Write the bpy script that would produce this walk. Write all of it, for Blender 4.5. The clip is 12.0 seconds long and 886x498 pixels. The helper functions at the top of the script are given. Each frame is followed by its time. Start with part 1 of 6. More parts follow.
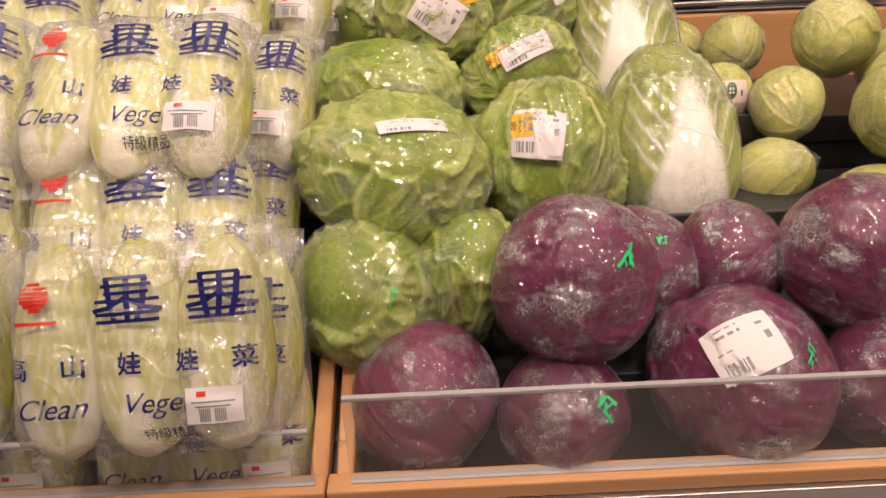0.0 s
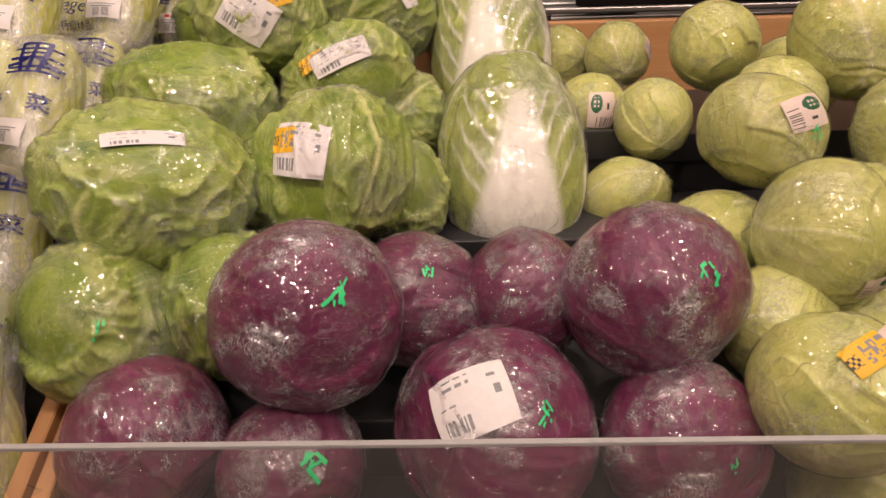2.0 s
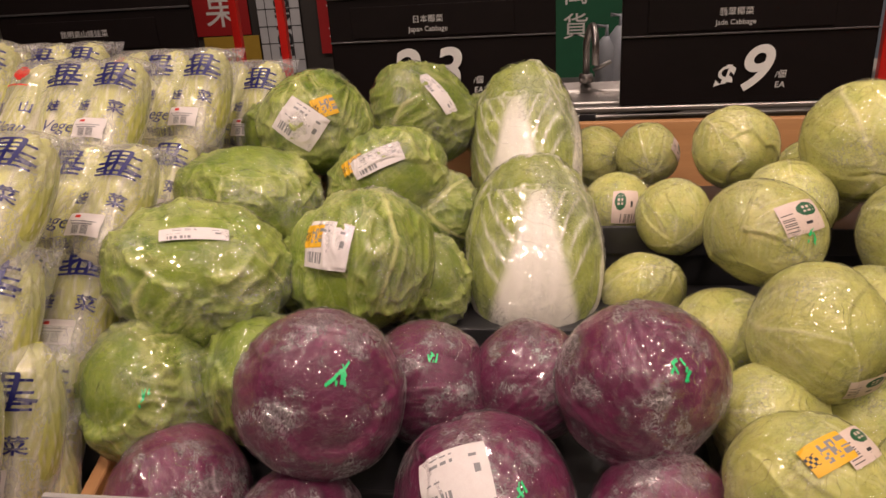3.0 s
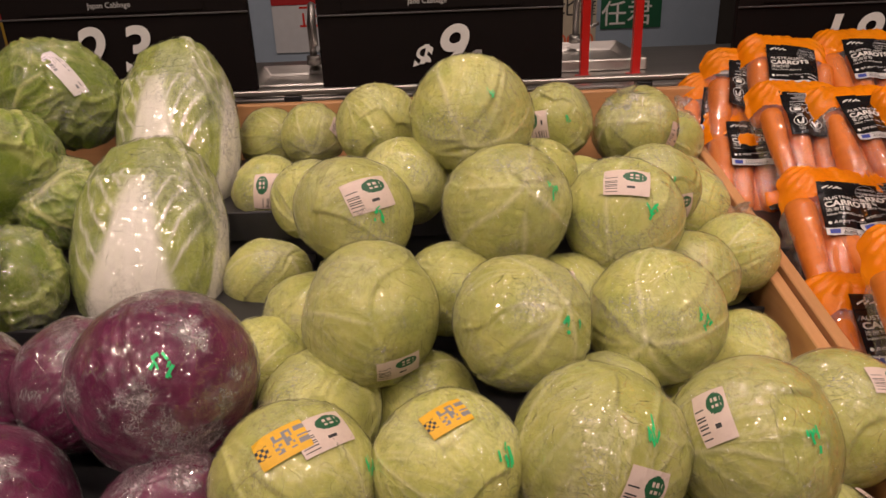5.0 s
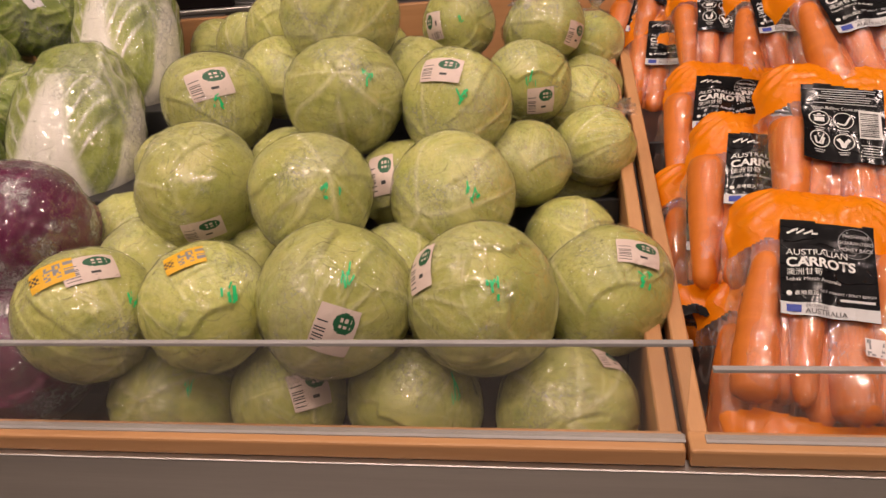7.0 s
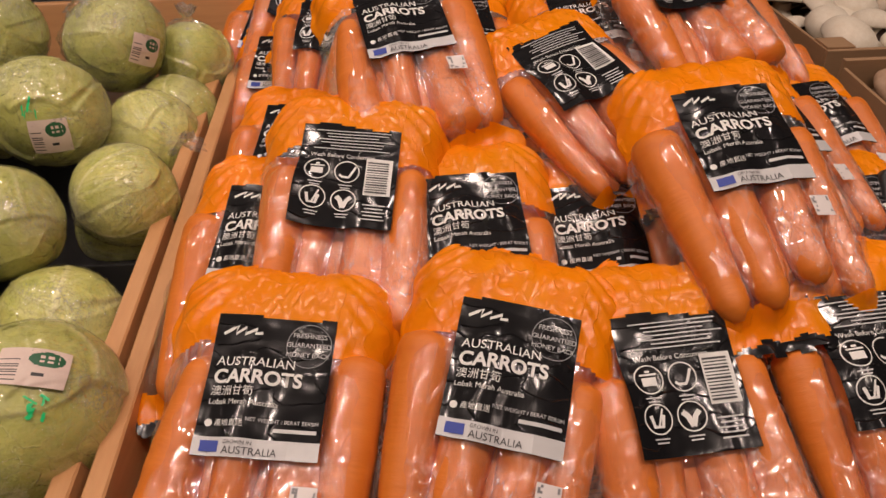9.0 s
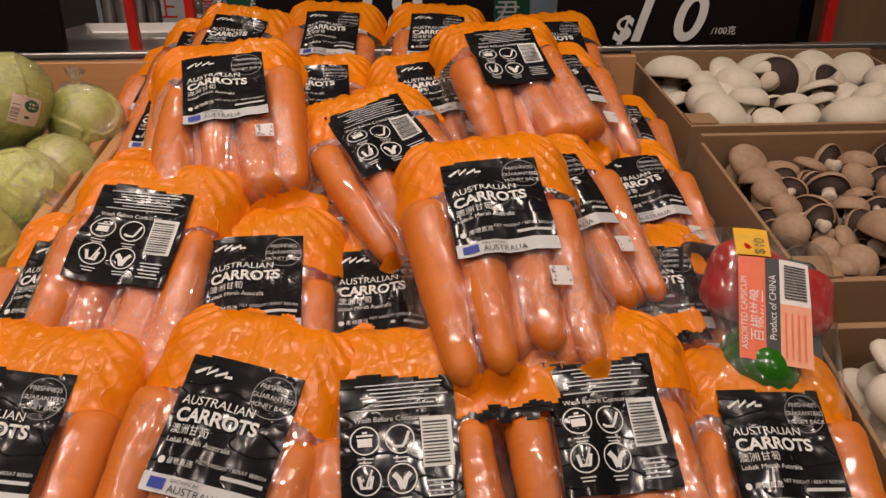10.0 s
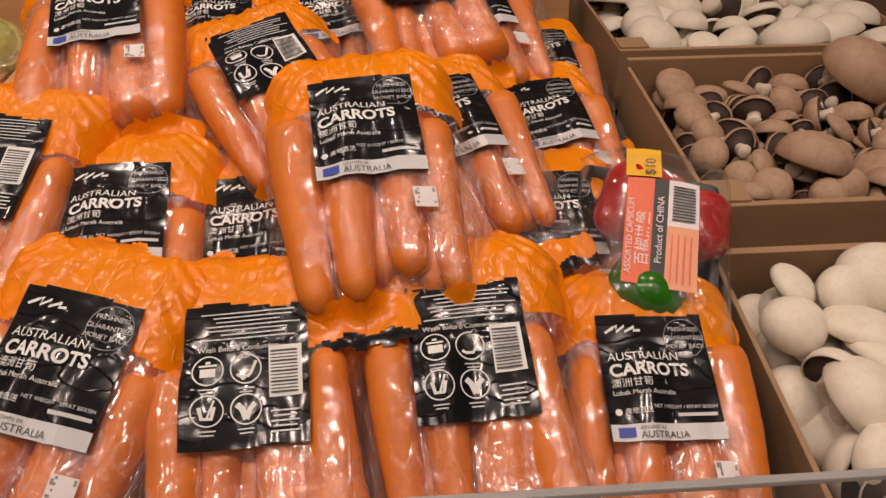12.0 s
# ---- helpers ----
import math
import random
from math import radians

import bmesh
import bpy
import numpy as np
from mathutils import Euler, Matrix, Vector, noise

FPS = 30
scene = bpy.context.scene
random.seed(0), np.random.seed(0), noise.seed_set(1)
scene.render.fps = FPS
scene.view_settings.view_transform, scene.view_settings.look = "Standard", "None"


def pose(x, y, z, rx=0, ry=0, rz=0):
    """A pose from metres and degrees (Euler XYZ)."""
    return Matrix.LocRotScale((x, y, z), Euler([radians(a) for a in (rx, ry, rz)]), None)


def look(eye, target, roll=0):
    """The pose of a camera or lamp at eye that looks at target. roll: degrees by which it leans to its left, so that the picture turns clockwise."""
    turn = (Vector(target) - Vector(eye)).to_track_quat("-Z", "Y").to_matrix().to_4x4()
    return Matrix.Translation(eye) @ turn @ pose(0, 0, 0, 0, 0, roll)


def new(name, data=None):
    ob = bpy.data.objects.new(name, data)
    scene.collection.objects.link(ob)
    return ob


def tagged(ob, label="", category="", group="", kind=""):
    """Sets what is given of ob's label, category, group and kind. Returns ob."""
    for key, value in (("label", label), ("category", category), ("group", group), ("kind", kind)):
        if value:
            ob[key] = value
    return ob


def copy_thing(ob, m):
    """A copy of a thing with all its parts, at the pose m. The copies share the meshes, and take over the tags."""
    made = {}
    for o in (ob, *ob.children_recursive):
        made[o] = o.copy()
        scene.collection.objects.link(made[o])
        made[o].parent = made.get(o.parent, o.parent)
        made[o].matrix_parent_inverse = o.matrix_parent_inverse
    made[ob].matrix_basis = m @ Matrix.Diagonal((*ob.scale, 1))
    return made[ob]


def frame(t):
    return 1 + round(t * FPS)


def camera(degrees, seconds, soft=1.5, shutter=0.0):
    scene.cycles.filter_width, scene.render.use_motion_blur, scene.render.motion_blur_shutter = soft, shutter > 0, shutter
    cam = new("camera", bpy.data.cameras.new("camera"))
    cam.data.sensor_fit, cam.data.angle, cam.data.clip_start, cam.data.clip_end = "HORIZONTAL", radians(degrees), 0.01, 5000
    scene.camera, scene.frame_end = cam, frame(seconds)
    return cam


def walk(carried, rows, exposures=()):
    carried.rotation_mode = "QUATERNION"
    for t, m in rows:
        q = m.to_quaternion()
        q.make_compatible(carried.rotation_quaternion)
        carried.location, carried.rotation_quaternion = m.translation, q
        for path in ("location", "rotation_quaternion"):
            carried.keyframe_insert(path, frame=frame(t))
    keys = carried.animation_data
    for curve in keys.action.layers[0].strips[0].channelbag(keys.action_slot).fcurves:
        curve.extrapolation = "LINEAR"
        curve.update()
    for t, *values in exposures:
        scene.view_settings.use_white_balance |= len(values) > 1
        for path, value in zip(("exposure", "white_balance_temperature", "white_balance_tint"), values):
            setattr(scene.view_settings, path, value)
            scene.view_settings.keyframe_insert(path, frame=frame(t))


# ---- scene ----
cam = camera(62.2, 12.0)
PATH = [
    (0, (0.003, 0.045, 1.493), (0.031, 1.801, 0.534), -2.1),
    (0.5, (0.184, -0.025, 1.461), (0.211, 1.743, 0.526), -2.3),
    (1, (0.276, -0.008, 1.459), (0.293, 1.752, 0.51), -2.4),
    (1.5, (0.333, 0.081, 1.47), (0.352, 1.837, 0.513), -2.2),
    (2, (0.343, 0.145, 1.462), (0.286, 1.905, 0.514), -1.9),
    (2.5, (0.387, 0.123, 1.508), (0.107, 1.939, 0.717), -3.4),
    (2.7, (0.41, 0.101, 1.518), (0.111, 1.929, 0.765), -3.6),
    (4.3, (0.718, 0.044, 1.467), (0.62, 1.895, 0.716), -3.4),
    (4.5, (0.759, 0.066, 1.459), (0.754, 1.915, 0.696), -2.4),
    (5, (0.865, 0.154, 1.466), (0.892, 1.992, 0.677), -2.2),
    (5.5, (0.973, 0.193, 1.45), (1.022, 2.024, 0.646), -2.2),
    (6, (1.132, 0.123, 1.423), (0.999, 1.939, 0.595), -3.5),
    (6.5, (1.21, 0.077, 1.41), (0.891, 1.832, 0.506), -6.1),
    (7, (1.282, 0.057, 1.407), (0.971, 1.805, 0.486), -5.8),
    (7.5, (1.402, 0.092, 1.4), (1.281, 1.845, 0.444), -4.3),
    (7.7, (1.457, 0.13, 1.393), (1.424, 1.876, 0.417), -3.6),
    (9.3, (1.766, 0.333, 1.34), (1.883, 2.119, 0.446), -1.5),
    (9.5, (1.832, 0.321, 1.345), (1.947, 2.118, 0.476), -1.6),
    (10, (1.919, 0.286, 1.354), (2.013, 2.127, 0.576), -0.3),
    (10.5, (1.925, 0.271, 1.367), (1.967, 2.162, 0.717), 0.5),
    (11, (1.938, 0.271, 1.351), (1.964, 2.16, 0.692), 0.3),
    (11.5, (1.983, 0.283, 1.326), (2.002, 2.115, 0.523), -0.3),
    (12, (2.035, 0.303, 1.318), (2.148, 2.081, 0.41), -0.8),
]
EXPOSURES = [(0.0, 0.20, 6500, 10), (1.0, 0.0, 6500, 10), (2.5, -0.02, 6500, 10), (4.5, -0.30, 6500, 10), (7.7, -0.22, 6500, 10), (9.5, -0.48, 6350, 6), (10.5, -0.36, 6050, 0), (11.0, -0.30, 6100, 1), (12.0, -0.34, 6400, 7)]
walk(cam, [(t, look(eye, target, roll)) for t, eye, target, roll in PATH], EXPOSURES)

# ---- light ----
world = bpy.data.worlds.new("world")
scene.world = world
world.use_nodes = True
world.node_tree.nodes["Background"].inputs[0].default_value = (1.0, 0.9, 0.8, 1)
world.node_tree.nodes["Background"].inputs[1].default_value = 0.03

LAMP_W = 5.3


def ceiling_or_fill_spot(x, y, z, tx, ty, tz, watts):
    data = bpy.data.lights.new("ceiling_or_fill_spot", "AREA")
    data.shape, data.size, data.energy, data.color = "DISK", 0.15, watts, (1.0, 0.765, 0.66)
    data.spread = radians(120)
    ob = new("ceiling_or_fill_spot", data)
    ob.matrix_world = look((x, y, z), (tx, ty, tz))


for i in range(7):
    ceiling_or_fill_spot(-1.1 + 0.72 * i, -0.08, 2.95, -1.1 + 0.72 * i, 1.0, 1.0, LAMP_W)
for i in range(5):
    ceiling_or_fill_spot(-0.8 + 0.95 * i, 1.15, 2.98, -0.8 + 0.95 * i, 1.25, 1.0, LAMP_W * 0.8)
# Unseen aisle row, added to lift the floor and the table's front.
for i in range(4):
    ceiling_or_fill_spot(-0.9 + 1.5 * i, -1.6, 3.0, -0.9 + 1.5 * i, -1.3, 0.0, LAMP_W * 1.5)
# Unseen pair added to brighten the sink counter.
for i in range(2):
    ceiling_or_fill_spot(0.5 + 1.0 * i, 2.35, 2.95, 0.5 + 1.0 * i, 2.4, 1.1, LAMP_W * 0.6)
# Unseen row added as fill for the far posters.
for i in range(3):
    ceiling_or_fill_spot(-2.4 + 2.4 * i, 5.2, 2.95, -2.4 + 2.4 * i, 6.6, 0.9, LAMP_W * 2.0)

# ---- materials ----


def nodes_of(name):
    m = bpy.data.materials.new(name)
    m.use_nodes = True
    nt = m.node_tree
    return m, nt, nt.nodes["Principled BSDF"]


def noise_node(nt, scale, detail=4.0, rough=0.6, kind="Object", stretch=None):
    tc = nt.nodes.new("ShaderNodeTexCoord")
    src = tc.outputs[kind]
    if stretch:
        mp = nt.nodes.new("ShaderNodeMapping")
        mp.inputs["Scale"].default_value = stretch
        nt.links.new(src, mp.inputs[0])
        src = mp.outputs[0]
    n = nt.nodes.new("ShaderNodeTexNoise")
    n.inputs["Scale"].default_value, n.inputs["Detail"].default_value, n.inputs["Roughness"].default_value = scale, detail, rough
    nt.links.new(src, n.inputs["Vector"])
    return n.outputs[0]


def ramp(nt, src, lo, hi):
    r = nt.nodes.new("ShaderNodeMapRange")
    r.inputs["From Min"].default_value, r.inputs["From Max"].default_value = lo, hi
    nt.links.new(src, r.inputs[0])
    return r.outputs[0]


def blend(nt, fac, a, b, mode="MIX"):
    n = nt.nodes.new("ShaderNodeMix")
    n.data_type, n.blend_type = "RGBA", mode
    for key, v in ((0, fac), (6, a), (7, b)):
        if isinstance(v, (tuple, list)):
            n.inputs[key].default_value = (*v[:3], 1)
        elif isinstance(v, (int, float)):
            n.inputs[key].default_value = v
        else:
            nt.links.new(v, n.inputs[key])
    return n.outputs[2]


def bump(nt, bsdf, height, strength, distance, slot="Normal"):
    b = nt.nodes.new("ShaderNodeBump")
    b.inputs["Strength"].default_value, b.inputs["Distance"].default_value = strength, distance
    nt.links.new(height, b.inputs["Height"])
    nt.links.new(b.outputs[0], bsdf.inputs[slot])
    return b


def surface(name, a, b, scale, rough=0.5, metal=0.0, bump_s=0.15, bump_d=0.001, fine=None, stretch=None, kind="Object", coat=0.0):
    """Two close colours mixed by a coarse and a fine noise, with a fine relief."""
    m, nt, p = nodes_of(name)
    n1 = noise_node(nt, scale, 5, 0.65, kind, stretch)
    n2 = noise_node(nt, fine or scale * 7, 3, 0.6, kind, stretch)
    mix1 = blend(nt, ramp(nt, n1, 0.3, 0.7), a, b)
    mix2 = blend(nt, ramp(nt, n2, 0.25, 0.8), mix1, tuple(0.8 * c for c in a))
    col = blend(nt, 0.45, mix1, mix2)
    nt.links.new(col, p.inputs["Base Color"])
    p.inputs["Roughness"].default_value, p.inputs["Metallic"].default_value = rough, metal
    p.inputs["Coat Weight"].default_value = coat
    bump(nt, p, n2, bump_s, bump_d)
    return m


def grazing(nt, least, normal=None):
    """Gloss that rises towards a glancing view, the same from both sides of a sheet."""
    lw = nt.nodes.new("ShaderNodeLayerWeight")
    lw.inputs[0].default_value = 0.5
    if normal:
        nt.links.new(normal, lw.inputs["Normal"])
    pw = nt.nodes.new("ShaderNodeMath")
    pw.operation = "POWER"
    pw.inputs[1].default_value = 5.0
    nt.links.new(lw.outputs["Facing"], pw.inputs[0])
    r = nt.nodes.new("ShaderNodeMapRange")
    r.inputs["To Min"].default_value, r.inputs["To Max"].default_value = least, 0.8
    nt.links.new(pw.outputs[0], r.inputs[0])
    return r.outputs[0]


def creases(nt, scale, width, stretch=None, detail=2.0):
    """Thin sharp lines, as folds in a film."""
    n = noise_node(nt, scale, detail, 0.5, "Object", stretch)
    sub = nt.nodes.new("ShaderNodeMath")
    sub.operation = "SUBTRACT"
    sub.inputs[1].default_value = 0.5
    nt.links.new(n, sub.inputs[0])
    ab = nt.nodes.new("ShaderNodeMath")
    ab.operation = "ABSOLUTE"
    nt.links.new(sub.outputs[0], ab.inputs[0])
    return ramp(nt, ab.outputs[0], width, 0.0)


def total(nt, *terms):
    out = None
    for src, k in terms:
        m = nt.nodes.new("ShaderNodeMath")
        m.operation = "MULTIPLY_ADD"
        m.inputs[1].default_value, m.inputs[2].default_value = k, 0.0
        nt.links.new(src, m.inputs[0])
        if out:
            nt.links.new(out, m.inputs[2])
        out = m.outputs[0]
    return out


def leaf_material(name, leaf, leaf2, rib, rough=0.42, edge=0.75, lines=0.15):
    """Cabbage leaf: the mesh carries where its ribs run; blotches, fine side veins and crinkle come on top."""
    m, nt, p = nodes_of(name)
    at = nt.nodes.new("ShaderNodeAttribute")
    at.attribute_name = "rib"
    oi = nt.nodes.new("ShaderNodeObjectInfo")
    n1 = noise_node(nt, 1.7, 4, 0.6)
    n2 = noise_node(nt, 6, 3, 0.6)
    vor = nt.nodes.new("ShaderNodeTexVoronoi")
    vor.feature = "DISTANCE_TO_EDGE"
    vor.inputs["Scale"].default_value = 11
    tc = nt.nodes.new("ShaderNodeTexCoord")
    nt.links.new(tc.outputs["Object"], vor.inputs["Vector"])
    veins = ramp(nt, vor.outputs[0], 0.05, 0.0)
    base = blend(nt, ramp(nt, n1, 0.35, 0.68), leaf, leaf2)
    base = blend(nt, ramp(nt, n2, 0.5, 1.0), base, tuple(min(1, c * 1.3) for c in leaf))
    pale = ramp(nt, noise_node(nt, 0.9, 2, 0.5, "Object", (1, 1, 0.6)), 0.48, 0.75)
    half = nt.nodes.new("ShaderNodeMath")
    half.operation = "MULTIPLY"
    half.inputs[1].default_value = 0.45
    nt.links.new(pale, half.inputs[0])
    base = blend(nt, half.outputs[0], base, tuple(0.5 * (a + b) for a, b in zip(leaf, rib)))
    sc = nt.nodes.new("ShaderNodeMath")
    sc.operation = "MULTIPLY"
    sc.inputs[1].default_value = 0.09
    nt.links.new(veins, sc.inputs[0])
    base = blend(nt, sc.outputs[0], base, rib)
    v1 = creases(nt, 3.2, 0.016, (1, 1, 0.35), 2.5)
    v2 = creases(nt, 8.0, 0.02, (1, 1, 0.5), 2.0)
    fine = total(nt, (v1, lines), (v2, 0.5 * lines))
    base = blend(nt, fine, base, rib)
    se = nt.nodes.new("ShaderNodeMath")
    se.operation = "MULTIPLY"
    se.inputs[1].default_value = edge
    nt.links.new(at.outputs["Fac"], se.inputs[0])
    base = blend(nt, se.outputs[0], base, rib)
    hsv = nt.nodes.new("ShaderNodeHueSaturation")
    nt.links.new(base, hsv.inputs["Color"])
    vr = nt.nodes.new("ShaderNodeMapRange")
    vr.inputs["To Min"].default_value, vr.inputs["To Max"].default_value = 0.85, 1.12
    nt.links.new(oi.outputs["Random"], vr.inputs[0])
    nt.links.new(vr.outputs[0], hsv.inputs["Value"])
    nt.links.new(hsv.outputs[0], p.inputs["Base Color"])
    p.inputs["Roughness"].default_value = rough
    p.inputs["Specular IOR Level"].default_value = 0.25
    add = nt.nodes.new("ShaderNodeMath")
    add.operation = "ADD"
    nt.links.new(n2, add.inputs[0])
    nt.links.new(total(nt, (v1, 0.22), (v2, 0.12)), add.inputs[1])
    bump(nt, p, add.outputs[0], 0.7, 0.0020)
    return m


def film_material(name, clear=0.9, tint=(1, 1, 1), scale=6.0, haze=0.25, rough=0.1, stretch=None, relief=0.06, lines=0.12, gloss=0.08, crumple=0.5, bare=0.46):
    """Cling film: a clear sheet with a broken shine, sharp folds, and glossy patches of fine wrinkles; part of their
    milky sheen is put in as white colour.
    """
    m, nt, p = nodes_of(name)
    out = nt.nodes["Material Output"]
    tr = nt.nodes.new("ShaderNodeBsdfTransparent")
    tr.inputs[0].default_value = (*tint, 1)
    soft = noise_node(nt, scale * 0.6, 1.5, 0.5, "Object", stretch)
    c1 = creases(nt, scale * 0.55, 0.022, stretch, 1.0)
    c2 = creases(nt, scale * 1.5, 0.035, (2.4, 1, 1), 2.0)
    c3 = creases(nt, scale * 2.2, 0.03, (1, 1, 2.8), 2.0)
    patch = ramp(nt, noise_node(nt, scale * 0.3, 3, 0.6), bare, bare + 0.14)
    fine = nt.nodes.new("ShaderNodeMath")
    fine.operation = "MULTIPLY"
    nt.links.new(total(nt, (c2, 0.6), (c3, 0.5)), fine.inputs[0])
    nt.links.new(patch, fine.inputs[1])
    height = total(nt, (soft, 1.0), (c1, 0.16), (c3, 0.05), (fine.outputs[0], 0.22))
    p.inputs["Base Color"].default_value = (0.90, 0.89, 0.89, 1)
    p.inputs["Roughness"].default_value = 0.25
    bump(nt, p, height, 1.0, relief)
    normal = p.inputs["Normal"].links[0].from_socket
    gl = nt.nodes.new("ShaderNodeBsdfGlossy")
    gl.inputs["Roughness"].default_value = rough
    nt.links.new(normal, gl.inputs["Normal"])
    shine = nt.nodes.new("ShaderNodeMixShader")
    nt.links.new(grazing(nt, gloss, normal), shine.inputs[0])
    nt.links.new(tr.outputs[0], shine.inputs[1])
    nt.links.new(gl.outputs[0], shine.inputs[2])
    glitter = nt.nodes.new("ShaderNodeBsdfGlossy")
    glitter.inputs["Roughness"].default_value = 0.36
    nt.links.new(normal, glitter.inputs["Normal"])
    spread = nt.nodes.new("ShaderNodeMixShader")
    wr = nt.nodes.new("ShaderNodeMath")
    wr.operation, wr.use_clamp = "MULTIPLY", True
    wr.inputs[1].default_value = crumple
    nt.links.new(total(nt, (fine.outputs[0], 0.5), (patch, 0.5)), wr.inputs[0])
    nt.links.new(wr.outputs[0], spread.inputs[0])
    nt.links.new(shine.outputs[0], spread.inputs[1])
    nt.links.new(glitter.outputs[0], spread.inputs[2])
    # White colour along folds and creases stands in for streaks of sheen.
    folds = total(nt, (fine.outputs[0], 0.8), (c1, lines))
    amount = nt.nodes.new("ShaderNodeMath")
    amount.operation, amount.use_clamp = "MULTIPLY_ADD", True
    amount.inputs[1].default_value, amount.inputs[2].default_value = haze, 1.0 - clear
    nt.links.new(folds, amount.inputs[0])
    mix = nt.nodes.new("ShaderNodeMixShader")
    nt.links.new(amount.outputs[0], mix.inputs[0])
    nt.links.new(spread.outputs[0], mix.inputs[1])
    nt.links.new(p.outputs[0], mix.inputs[2])
    nt.links.new(mix.outputs[0], out.inputs[0])
    return m


def plain(name, col, rough=0.5, metal=0.0, coat=0.0):
    return surface(name, col, tuple(0.88 * c for c in col), 14, rough, metal, 0.05, 0.0005, coat=coat)


